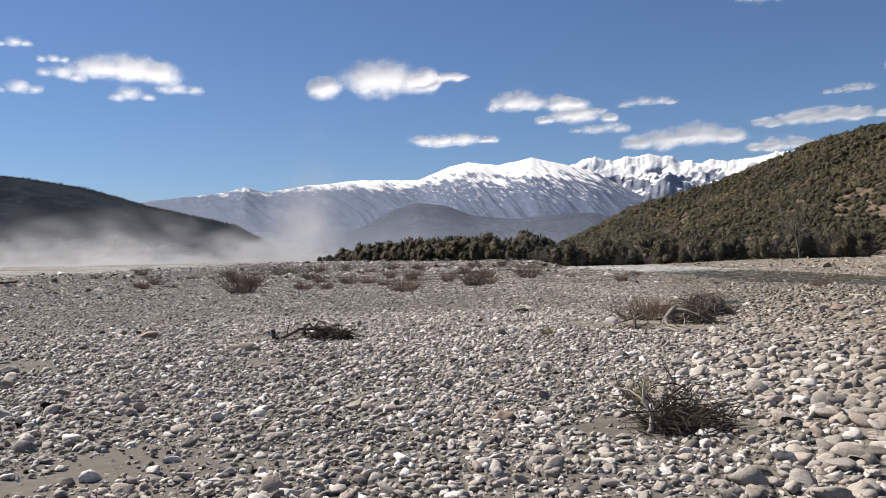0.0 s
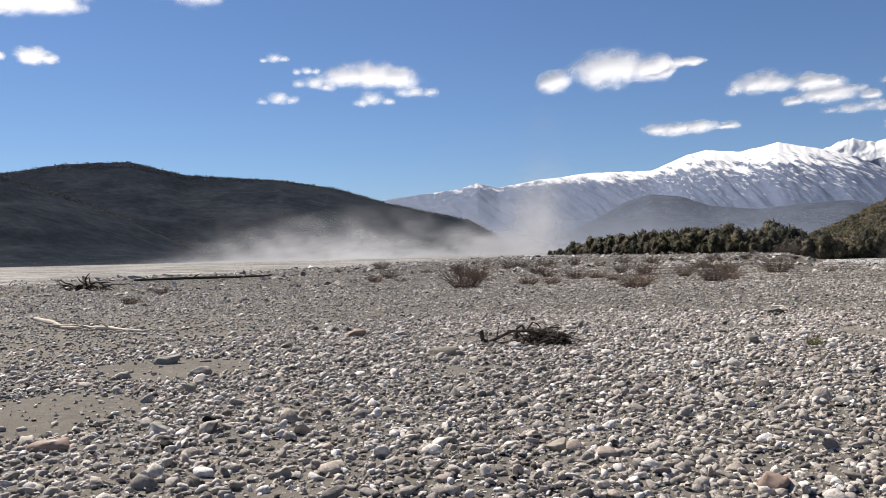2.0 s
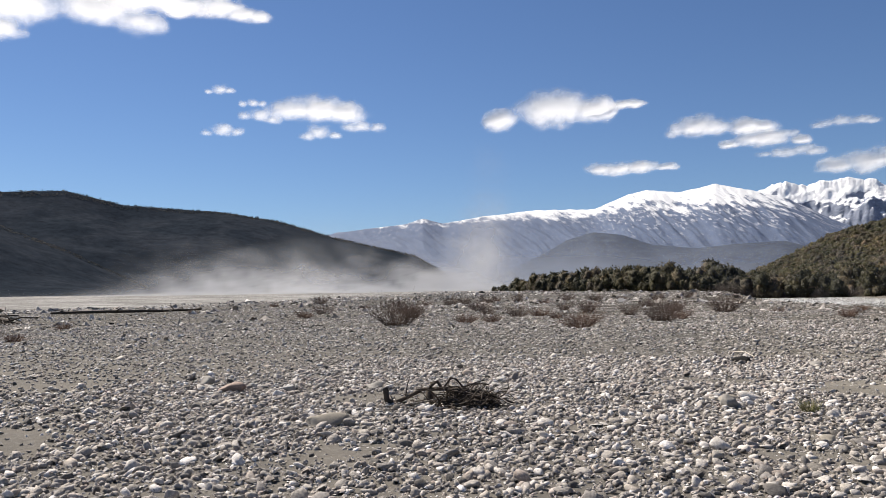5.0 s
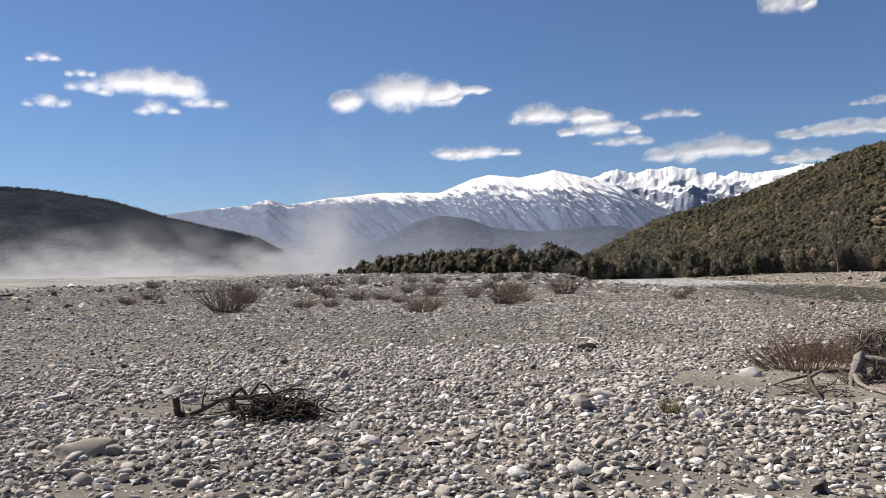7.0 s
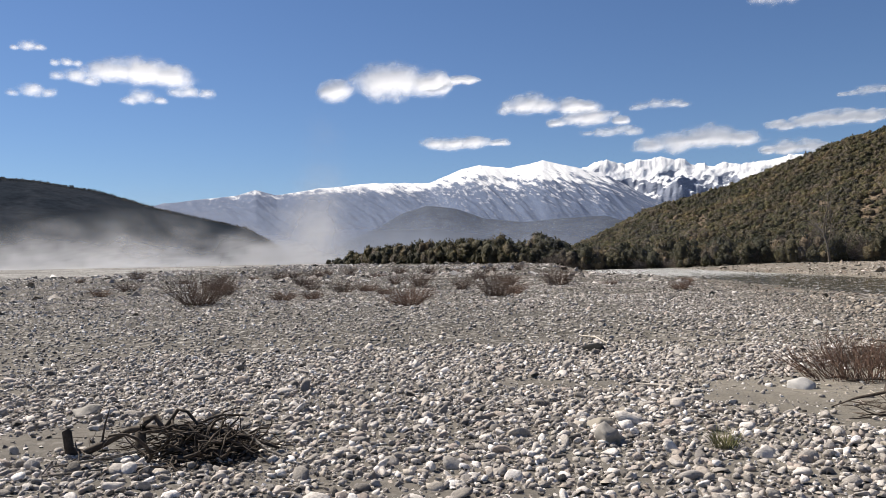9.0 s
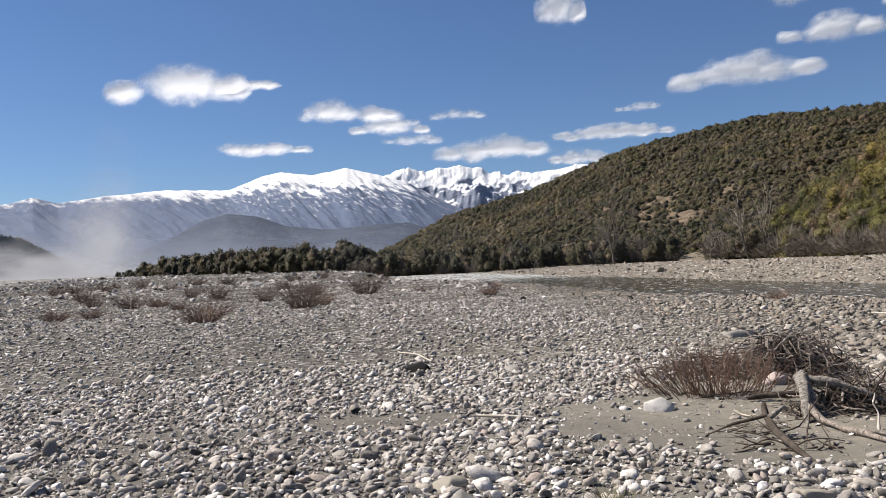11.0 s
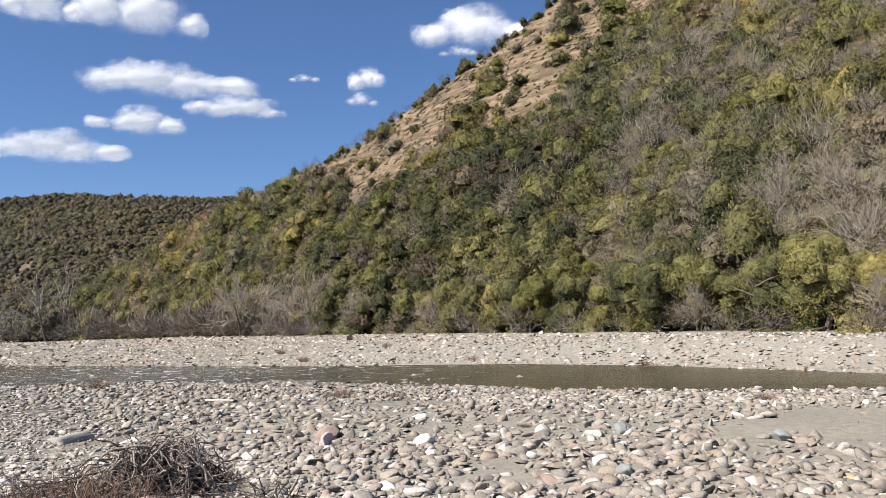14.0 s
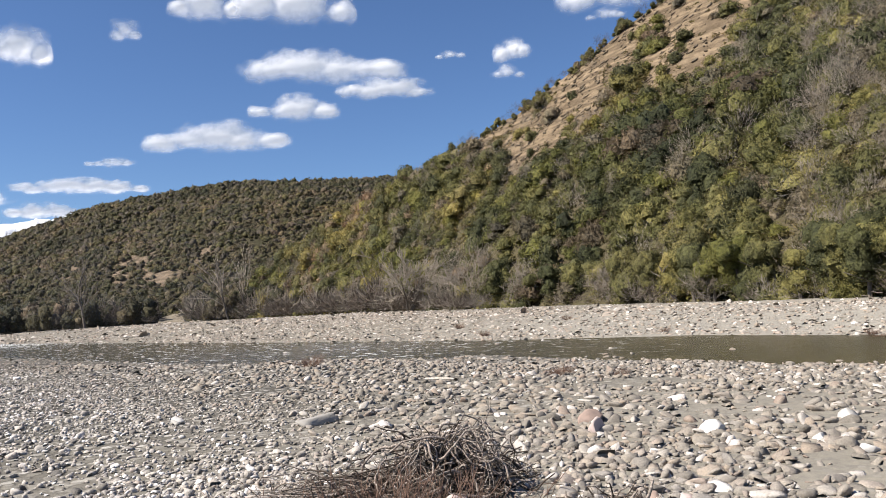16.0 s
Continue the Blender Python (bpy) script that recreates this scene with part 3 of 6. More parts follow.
MTN_AZ = [-24, -20, -15.1, -13.9, -12.4, -9.6, -5.7, -1.6, 0.8, 2, 4.1, 6.5, 8.8, 11, 14, 17, 20]
MTN_EL = [3.6, 4.7, 5.25, 5.65, 5.25, 5.7, 6.05, 6.0, 6.95, 7.18, 6.9, 7.35, 6.8, 6.1, 4.4, 3.2, 2.5]
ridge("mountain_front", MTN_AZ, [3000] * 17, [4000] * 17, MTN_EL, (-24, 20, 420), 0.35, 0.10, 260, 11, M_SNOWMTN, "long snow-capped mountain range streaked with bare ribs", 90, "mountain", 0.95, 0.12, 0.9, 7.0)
ALP_AZ = [6, 8.5, 10.4, 12, 14.7, 16, 17.7, 20.9, 23, 27, 34]
ALP_EL = [5.2, 6.4, 7.15, 7.0, 7.15, 6.9, 6.5, 6.4, 6.8, 6.3, 5.0]
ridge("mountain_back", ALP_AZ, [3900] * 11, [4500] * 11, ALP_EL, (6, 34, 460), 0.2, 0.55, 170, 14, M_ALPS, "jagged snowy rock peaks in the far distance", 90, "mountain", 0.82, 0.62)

MID_AZ = [4, 8, 11.3, 13.8, 18.8, 22.5, 26, 30, 34.6, 38.7, 42.6, 48, 60]
MID_EL = [0.2, 1.0, 2.5, 3.8, 5.0, 6.3, 7.6, 8.35, 9.1, 9.1, 9.0, 9.1, 9.0]
MID_FOOT = [380, 360, 342, 330, 308, 288, 260, 235, 215, 200, 190, 180, 170]
MID_DIST = [520, 520, 520, 515, 505, 500, 490, 480, 470, 460, 450, 440, 430]
ridge("hill_right_far", MID_AZ, MID_FOOT, MID_DIST, MID_EL, (4, 60, 200), 0.6, 0.16, 60, 21, M_MID, "scrub-covered hillside beyond the river", 60)
mid_az, mid_s = np.meshgrid(np.linspace(4, 60, 200), np.concatenate([np.linspace(0, 1, 60), 1 + np.linspace(0.05, 0.6, 20)]), indexing="ij")
scene.objects["hill_right_far"].data.attributes.new("bare", "FLOAT", "POINT").data.foreach_set("value", bare_patch(mid_az, mid_s).astype(np.float32).ravel())

SPUR_AZ = [33, 38, 42, 46, 48, 52, 56, 59, 63, 68, 70.4, 80, 92, 105, 120]
SPUR_EL = [0.6, 4.1, 6.8, 8.9, 9.7, 11.7, 13.75, 15.75, 18.2, 21.0, 22.6, 27, 30, 30, 24]
SPUR_FOOT = [205, 176, 153, 128, 114, 98, 86, 78, 68, 60, 57, 47, 38, 36, 36]


def bare_ledge(az, s):
    """1 where the beds of rock lie bare, along the crest of the slope's flank."""
    low = 0.63 - 0.07 * step(az, 60, 68) + 0.10 * (fbm(az * 0.5, s * 0 + 2, 3, 6) - 0.5)
    return step(s, low - 0.05, low + 0.04) * step(az, 50, 55) * (1 - step(az, 78, 88)) * step(fbm(az * 0.6, s * 7, 3, 16), 0.22, 0.40)


def spur_dist(el, foot):
    return 0.72 * foot / (0.72 - np.tan(np.radians(el)))


SPUR_DIST = [float(spur_dist(e, f)) for e, f in zip(SPUR_EL, SPUR_FOOT)]
ridge("hill_right_near", SPUR_AZ, SPUR_FOOT, SPUR_DIST, SPUR_EL, (33, 120, 280), 0.5, 0.06, 14, 25, M_SPUR, "steep tan rocky hillside with dense scrub above the river", 80, "hill", 1.02, 0.5)
spur_az, spur_s = np.meshgrid(np.linspace(33, 120, 280), np.concatenate([np.linspace(0, 1, 80), 1 + np.linspace(0.05, 0.5, 26)]), indexing="ij")
scene.objects["hill_right_near"].data.attributes.new("bare", "FLOAT", "POINT").data.foreach_set("value", bare_ledge(spur_az, spur_s).astype(np.float32).ravel())


def hill_point(az, s, azk, foot, dist, el, rough, scale, seed, power):
    F, D, E = np.interp(az, azk, foot), np.interp(az, azk, dist), np.interp(az, azk, el)
    r = F + (D - F) * s
    z = hill_height(s, D * np.tan(np.radians(E)) + 1.5, az, r, rough, scale, seed, power) - 1.5
    return polar(az, r, z)


# ---------------------------------------------------------------- woods and scrub
def leaf_cloud(n, size, seed, lumps=7, flat=0.8, jitter=0.38, heart=0):
    """n small leaf sprays gathered in lumps, in a crown of radius about 1."""
    r = np.random.default_rng(seed)
    c = r.normal(size=(lumps, 3))
    c /= np.linalg.norm(c, axis=1)[:, None]
    c *= 0.55 * r.random((lumps, 1)) ** 0.4
    rad = (0.38 + 0.22 * r.random(lumps)) * (7 / max(lumps, 3)) ** 0.3
    k = r.integers(0, lumps, n)
    d = r.normal(size=(n, 3))
    d /= np.linalg.norm(d, axis=1)[:, None]
    d[:, 2] = np.abs(d[:, 2]) * 1.2 - 0.35
    p = c[k] + d * (rad[k] * (0.72 + 0.52 * r.random(n) if heart else 0.62 + 0.43 * r.random(n)))[:, None]
    p[:, 2] *= flat
    nor = d + jitter * r.normal(size=(n, 3))
    nor /= np.linalg.norm(nor, axis=1)[:, None]
    a = np.cross(nor, r.normal(size=(n, 3)))
    a /= np.linalg.norm(a, axis=1)[:, None]
    b = np.cross(nor, a)
    s = size * (0.6 + 0.8 * r.random(n))[:, None]
    q = np.stack([p - a * s, p - b * s * 0.7, p + a * s * (0.6 + 0.8 * r.random((n, 1))) + b * s * 0.9], 1)
    v, f = q.reshape(-1, 3), np.arange(n * 3).reshape(n, 3)
    if heart:
        # the dense inside of each lump, uneven and without its underside
        bv, bf = ico(heart)
        bf = bf[bv[bf][:, :, 2].mean(1) > -0.45]
        for i in range(lumps):
            w = bv * rad[i] * 0.76 * (1 + 0.22 * r.normal(size=(len(bv), 1)))
            w = (w + c[i]) * np.array([1, 1, flat])
            v, f = np.concatenate([v, w]), np.concatenate([f, bf + len(v)])
    return v, f


def twig_cloud(n, seed, length=0.30, width=0.010, lumps=6):
    """n bare twigs that point outward all through a crown of radius about 1."""
    r = np.random.default_rng(seed)
    d = r.normal(size=(n, 3))
    d[:, 2] = np.abs(d[:, 2]) * 1.1 - 0.2
    d /= np.linalg.norm(d, axis=1)[:, None]
    p = d * (0.25 + 0.7 * r.random((n, 1)) ** 0.6) * (0.8 + 0.3 * np.sin(7 * d[:, :1] + seed) * np.cos(5 * d[:, 1:2]))
    w = d + 0.55 * r.normal(size=(n, 3)) + np.array([0, 0, 0.4])
    w /= np.linalg.norm(w, axis=1)[:, None]
    side = np.cross(w, r.normal(size=(n, 3)))
    side /= np.linalg.norm(side, axis=1)[:, None]
    ln = length * (0.5 + r.random((n, 1)))
    q = np.stack([p - side * width, p + side * width, p + w * ln], 1)
    return q.reshape(-1, 3), np.arange(n * 3).reshape(n, 3)


def with_tone(ob, tones):
    """Gives each shrub's points its own lightness, which the leaf materials read."""
    ob.data.attributes.new("tone", "FLOAT", "POINT").data.foreach_set("value", np.asarray(tones, np.float32))
    return ob


def wood_stuff(name, pos, size, templates, material, label, tall=1.0, seed=1, cat="shrubs", sink=0.3):
    """Many shrubs as one object."""
    r = np.random.default_rng(seed)
    pile = Pile()
    which = r.integers(0, len(templates), len(pos))
    tones = []
    for k, (tv, tf) in enumerate(templates):
        m = which == k
        if not m.any():
            continue
        n = int(m.sum())
        sc = np.stack([size[m], size[m], size[m] * tall * (0.8 + 0.5 * r.random(n))], 1)
        p = pos[m] + np.stack([0 * sc[:, 2], 0 * sc[:, 2], sc[:, 2] * sink], 1)
        pile.add(*scatter(tv, tf, p, sc, turns(n, 0.08, r)))
        tones.append(np.repeat(r.random(n), len(tv)))
    return tagged(with_tone(pile.make(name, material, True), np.concatenate(tones)), label, cat, kind="stuff")


# blue-grey tones keep these trees close to the hills' painted shade
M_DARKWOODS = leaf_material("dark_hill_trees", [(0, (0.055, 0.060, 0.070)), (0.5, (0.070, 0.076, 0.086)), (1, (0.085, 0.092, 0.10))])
SPUR = (SPUR_AZ, SPUR_FOOT, SPUR_DIST, SPUR_EL, 0.06, 14, 25, 1.02)
MID = (MID_AZ, MID_FOOT, MID_DIST, MID_EL, 0.16, 60, 21, 1.15)
r1 = np.random.default_rng(41)
N = 5800
az, s = 34 + 62 * r1.random(N), r1.random(N) ** 0.72
foot, dist = np.interp(az, SPUR_AZ, SPUR_FOOT), np.interp(az, SPUR_AZ, SPUR_DIST)
keep = r1.random(N) < (foot + (dist - foot) * s) * (dist - foot) / 9500
keep &= r1.random(N) > 0.93 * bare_ledge(az, s) * (1 - 0.5 * step(s, 0.975, 0.995))
keep &= ~((az > 74) & (s > 0.05) & (s < 0.40) & (r1.random(N) < 0.22))
az, s = az[keep], s[keep]
P = hill_point(az, s, *SPUR)
kind = r1.random(len(P)) * 0.65 + 0.35 * fbm(P[:, 0] * 0.09, P[:, 1] * 0.09 + P[:, 2] * 0.05, 3, 12)
order = np.argsort(np.argsort(kind)) / len(kind)
SIZE = (1.3 + 1.7 * r1.random(len(P)) ** 2) * np.where(s > 0.95, 0.62, 1.0) * (1 - 0.35 * bare_ledge(az, s + 0.07))
T_SPUR = [leaf_cloud(560, 0.070, 100 + i, 5, 0.9, 0.8, 1) for i in range(8)]
T_NEAR = [leaf_cloud(1500, 0.048, 110 + i, 9, 0.95, 0.8, 1) for i in range(6)]
RANGE = np.hypot(P[:, 0] - ORIGIN[0], P[:, 1] - ORIGIN[1])
T_STICK = [twig_cloud(300, 120 + i, 0.26, 0.0055) for i in range(4)]
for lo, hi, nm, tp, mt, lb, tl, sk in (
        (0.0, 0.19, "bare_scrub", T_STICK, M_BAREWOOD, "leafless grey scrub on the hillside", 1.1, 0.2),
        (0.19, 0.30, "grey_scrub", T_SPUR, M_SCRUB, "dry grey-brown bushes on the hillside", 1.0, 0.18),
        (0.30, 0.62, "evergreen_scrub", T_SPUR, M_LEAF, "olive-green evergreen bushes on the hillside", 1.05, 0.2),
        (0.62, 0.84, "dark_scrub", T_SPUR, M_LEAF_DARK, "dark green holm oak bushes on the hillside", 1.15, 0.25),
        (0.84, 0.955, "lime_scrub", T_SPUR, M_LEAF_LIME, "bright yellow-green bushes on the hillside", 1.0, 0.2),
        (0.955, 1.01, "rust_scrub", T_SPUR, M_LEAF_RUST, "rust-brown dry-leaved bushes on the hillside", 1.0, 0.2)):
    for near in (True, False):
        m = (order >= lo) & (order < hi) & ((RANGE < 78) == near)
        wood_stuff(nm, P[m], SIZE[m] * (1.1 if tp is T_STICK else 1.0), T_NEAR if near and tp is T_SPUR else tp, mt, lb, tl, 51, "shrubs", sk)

# stunted bushes along the bare crest
caz = 50 + 34 * r1.random(150)
CP = hill_point(caz, 0.975 + 0.035 * r1.random(150), *SPUR)
wood_stuff("crest_scrub", CP[:90], 0.55 + 0.75 * r1.random(90) ** 2, T_NEAR, M_LEAF_DARK, "stunted dark bushes along the rocky crest", 1.2, 57, "shrubs", 0.6)
wood_stuff("crest_bare_scrub", CP[90:], 0.7 + 0.6 * r1.random(60), T_STICK, M_TWIG, "stunted leafless bushes along the rocky crest", 1.2, 58, "shrubs", 0.5)

# a thicket of leafless shrubs low on the near flank
taz, ts = 73 + 23 * r1.random(190), 0.04 + 0.40 * r1.random(190)
wood_stuff("bare_thicket", hill_point(taz, ts, *SPUR), 1.3 + 0.9 * r1.random(190), [twig_cloud(420, 240 + i, 0.28, 0.006) for i in range(4)], M_BAREWOOD, "pale leafless thicket low on the slope", 1.2, 61, "shrubs", 0.4)

# low undergrowth that hides the soil between the bushes
N = 10500
az, s = 34 + 67 * r1.random(N), r1.random(N) ** 0.7
az[8600:], s[8600:] = 66 + 35 * r1.random(1900), 0.02 + 0.5 * r1.random(1900)
keep = r1.random(N) > 0.93 * bare_ledge(az, s)
P = hill_point(az[keep], s[keep], *SPUR)
close = np.hypot(P[:, 0] - ORIGIN[0], P[:, 1] - ORIGIN[1]) < 95
for m, tp in ((close, [leaf_cloud(42, 0.125, 140 + i, 5, 0.7) for i in range(4)]), (~close, [leaf_cloud(24, 0.20, 150 + i, 5, 0.7) for i in range(4)])):
    wood_stuff("undergrowth", P[m], 0.75 + 0.55 * r1.random(int(m.sum())), tp, M_FARLEAF, "low olive-brown undergrowth covering the slope", 0.7, 52, "undergrowth", 0.1)

N = 34000
az, s = 5 + 57 * r1.random(N), r1.random(N) ** 0.75
lane = (np.abs(az - 30.6) < 1.3) & (s < 0.05)
keep = ~lane & (r1.random(N) < np.interp(az, MID_AZ, MID_FOOT) / 400 + 0.55 * s)
gap = fbm(az * 0.8, s * 6, 4, 30)
keep &= (gap < 0.82) & (r1.random(N) > 0.85 * bare_patch(az, s))
s = np.where(r1.random(N) < 0.06, 0.95 + 0.09 * r1.random(N), s)
az, s = az[keep], s[keep]
P = hill_point(az, s, *MID)
T_MID = [leaf_cloud(20, 0.17, 160 + i, 2, 0.9, 0.7, 1) for i in range(8)]
mix_ = r1.random(len(P))
for lo, hi, nm, mt, lb in ((0, 0.4, "far_evergreen_scrub", M_MIDDARK, "dark evergreen scrub on the far hillside"),
                           (0.4, 0.8, "far_olive_scrub", M_MIDLEAF, "olive-brown scrub on the far hillside"),
                           (0.8, 1.01, "far_grey_scrub", M_MIDGREY, "grey leafless scrub on the far hillside")):
    m = (mix_ >= lo) & (mix_ < hi)
    wood_stuff(nm, P[m], 1.2 + 1.9 * r1.random(m.sum()) ** 2.2, T_MID, mt, lb, 0.8, 53, "shrubs", 0.25)

# trees that roughen the dark hills to the left
N = 1600
az, s = -60 + 27 * r1.random(N), 0.93 + 0.09 * r1.random(N)
PA = hill_point(az, s, LEFT_A_AZ, [600] * 10, [1000] * 10, LEFT_A_EL, 0.28, 130, 3, 1.15)
az, s = -47 + 35 * r1.random(N), 0.95 + 0.07 * r1.random(N)
PB = hill_point(az, s, LEFT_B_AZ, [900] * 12, [1450] * 12, LEFT_B_EL, 0.25, 180, 5, 1.15)
T_DARK = [leaf_cloud(10, 0.36, 190 + i, 4, 1.0) for i in range(5)]
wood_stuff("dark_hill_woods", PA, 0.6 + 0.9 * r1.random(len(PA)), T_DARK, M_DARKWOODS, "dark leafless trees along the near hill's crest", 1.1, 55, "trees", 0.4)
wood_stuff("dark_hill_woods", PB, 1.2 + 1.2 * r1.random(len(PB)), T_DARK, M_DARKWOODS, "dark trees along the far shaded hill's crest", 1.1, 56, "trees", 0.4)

# low wood along the far side of the plain
N = 1900
az = -9.2 + 48.7 * r1.random(N) ** 0.9
edge = np.interp(az, [-9, -6, -2, 4, 9, 14, 20, 27, 33, 40], [420, 330, 270, 245, 240, 235, 230, 225, 200, 170])
rr = edge + 60 * r1.random(N)
P = polar(az, rr, 0 * rr)
P[:, 2] = np.minimum(land(P[:, 0], P[:, 1]), 2.5) - 0.3 + 0.03 * (rr - edge)
T_WOOD = [leaf_cloud(120, 0.11, 180 + i, 5, 1.0, 0.8, 1) for i in range(6)]
SZ = (1.5 + 2.2 * r1.random(N) ** 1.4) * np.interp(az, [-9.3, -7, -4, 0, 8, 20, 40], [0.55, 1.0, 1.12, 1.15, 1.1, 1.05, 1.0])
mix_ = r1.random(N)
for lo, hi, nm, mt, lb in ((0, 0.66, "far_woods", M_SHADEWOOD, "low evergreen wood across the plain, its shade painted in"), (0.66, 0.84, "far_olive_woods", M_MIDLEAF, "olive-green low trees across the plain"),
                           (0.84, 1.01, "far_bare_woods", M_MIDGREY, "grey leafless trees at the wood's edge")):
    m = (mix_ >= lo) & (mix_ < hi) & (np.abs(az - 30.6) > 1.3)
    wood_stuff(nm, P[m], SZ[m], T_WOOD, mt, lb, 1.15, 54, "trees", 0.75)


# rock ledges on the crest
def ledge_blocks():
    pile = Pile()
    r = np.random.default_rng(77)
    n = 1900
    a, q = 52 + 32 * r.random(n), 0.58 + 0.405 * r.random(n) ** 0.8
    on = bare_ledge(a, q) > 0.4
    a, q = a[on], q[on]
    n = len(a)
    band = np.round(q * 26 + a * 0.18) / 26 - a * 0.18 / 26
    p = hill_point(a, np.clip(0.85 * q + 0.15 * band, 0.55, 0.985), *SPUR)
    tv, tf = stone_template(1, 5)
    sc = np.stack([0.15 + 0.95 * r.random(n) ** 3, 0.2 + 0.45 * r.random(n) ** 2, 0.10 + 0.30 * r.random(n) ** 2], 1)
    along = hill_point(a + 0.4, np.clip(band, 0.6, 0.985), *SPUR) - hill_point(a - 0.4, np.clip(band, 0.6, 0.985), *SPUR)
    along /= np.linalg.norm(along, axis=1)[:, None]
    over = np.cross(along, np.stack([np.sin(np.radians(a)), np.cos(np.radians(a)), 0.4 + 0 * a], 1))
    over /= np.linalg.norm(over, axis=1)[:, None]
    rot = np.stack([along, np.cross(over, along), over], 2)
    w, o, z = 0.28 * r.normal(size=n), np.ones(n), np.zeros(n)
    tilt = np.stack([np.cos(w), -np.sin(w), z, np.sin(w), np.cos(w), z, z, z, o], 1).reshape(n, 3, 3)
    pile.add(*scatter(tv, tf, p, sc, rot @ tilt))
    return tagged(pile.make("rock_ledges", M_LEDGE, False), "broken tan rock ledges along the hill's crest", "rock ledges", kind="stuff")


M_LEDGE = slope_material("tan_ledge_rock", (0.23, 0.186, 0.138), (0.13, 0.104, 0.078), (0.18, 0.148, 0.112), 0.4, 0.6, 0.5)
ledge_blocks()


# ---------------------------------------------------------------- single trees on the bank
def grow(pile, start, way, length, radius, depth, r, spread, droop=0.0, kids=(3, 5), least=0.016, steps=5):
    """A limb with its branches, as tapered tubes."""
    p = wander(start, way, length, steps, 0.13, droop, r)
    rad = np.linspace(radius, max(radius * 0.45, least * 0.7), len(p))
    pile.add(*tube(p, rad, 6 if radius > 0.08 else (4 if radius > 0.03 else 3)))
    if depth == 0:
        return
    for _ in range(r.integers(*kids)):
        k = 0.3 + 0.68 * r.random()
        i = min(int(k * steps), steps - 1)
        at = p[i] + (p[i + 1] - p[i]) * (k * steps - i)
        d = p[i + 1] - p[i]
        d /= np.linalg.norm(d)
        d = d + spread * r.normal(size=3) + np.array([0, 0, 0.12])
        grow(pile, at, d, length * (0.45 + 0.3 * r.random()), max(radius * 0.5, least), depth - 1, r, spread, droop, kids, least, max(steps - 1, 3))


def bare_tree(height, seed, spread, stems=1, trunk_r=0.16, label="", fan=0.25, depth=4, least=0.022, twig=None):
    r = np.random.default_rng(seed)
    root = tagged(new("bare_tree"), label, "tree", "trees on the far bank")
    trunk, limbs, twigs = Pile(), Pile(), Pile()
    for k in range(stems):
        way = np.array([fan * r.normal(), fan * r.normal(), 1.0])
        h = height * (0.55 if stems == 1 else 0.45 + 0.15 * r.random())
        p = wander((0.15 * k * r.normal(), 0.15 * k * r.normal(), -0.2), way, h, 7, 0.07 if stems > 1 else 0.035, 0, r)
        rad = np.linspace(trunk_r, trunk_r * 0.45, len(p))
        trunk.add(*tube(p, rad, 7))
        for j in range(9 if stems == 1 else 6):
            q = 0.35 + 0.65 * (j + r.random()) / (9 if stems == 1 else 6)
            i = min(int(q * 7), 6)
            at = p[i] + (p[min(i + 1, 7)] - p[i]) * (q * 7 - i)
            d = np.array([spread * r.normal(), spread * r.normal(), 0.55 + 0.4 * r.random()])
            target = limbs if j % 3 == 0 else twigs
            grow(target, at, d, height * (0.34 + 0.16 * r.random()), trunk_r * 0.38, depth - 2, r, 0.42, 0.0, (4, 7), least)
    trunk.make("trunk", M_BARK, True, root)
    if limbs.count:
        tagged(limbs.make("limb_work", twig or M_BAREWOOD, True, root), kind="stuff")
    twigs.make("crown", twig or M_BAREWOOD, True, root, "leafless twigs")
    return root


def leafy_tree(height, seed, material, label, n=4200, leaf=0.027):
    r = np.random.default_rng(seed)
    root = tagged(new("evergreen_tree"), label, "tree", "trees on the far bank")
    trunk, limbs = Pile(), Pile()
    p = wander((0, 0, -0.3), (0.1 * r.normal(), 0.1 * r.normal(), 1), height * 0.65, 6, 0.08, 0, r)
    trunk.add(*tube(p, np.linspace(0.15, 0.05, len(p)), 7))
    trunk.make("trunk", M_BARK, True, root)
    for j in range(7):
        at = p[1 + j % 5]
        limbs.add(*tube(wander(at, (r.normal(), r.normal(), 0.5), height * 0.3, 4, 0.15, 0, r), np.linspace(0.06, 0.02, 5), 5))
    tagged(limbs.make("limb_work", M_BARK, True, root), kind="stuff")
    v, f = leaf_cloud(n, leaf, seed + 1, 14, 1.0, 0.7, 2)
    low, lf = leaf_cloud(n // 3, leaf, seed + 2, 8, 0.8)
    c = Pile()
    c.add(v * np.array([height * 0.40, height * 0.40, height * 0.46]) + np.array([0, 0, height * 0.56]), f)
    c.add(low * np.array([height * 0.38, height * 0.38, height * 0.30]) + np.array([0, 0, height * 0.20]), lf)
    with_tone(c.make("crown", material, True, root), np.full(c.count, 0.25 + 0.5 * r.random()))
    return root


def stand(ob, x, y, turn_=0.0, size=1.0, z=None):
    ob.matrix_basis = pose(x, y, float(land(x, y)) if z is None else z, 0, 0, turn_) @ Matrix.Diagonal((size, size, size, 1))
    return ob


def again(ob, x, y, turn_, size):
    o = copy_thing(ob, pose(x, y, float(land(x, y)), 0, 0, turn_))
    o.scale = (size, size, size)
    return o


def bank_spot(az_, back=0.0):
    """A place on the foot of the wooded slope."""
    f = float(np.interp(az_, [20, 27, 31, 35, 42, 49, 53.5, 65, 75.2, 87.7, 100], [255, 235, 215, 196, 153, 108, 94, 64, 51, 40, 36])) + back
    return ORIGIN[0] + f * math.sin(radians(az_)), ORIGIN[1] + f * math.cos(radians(az_))


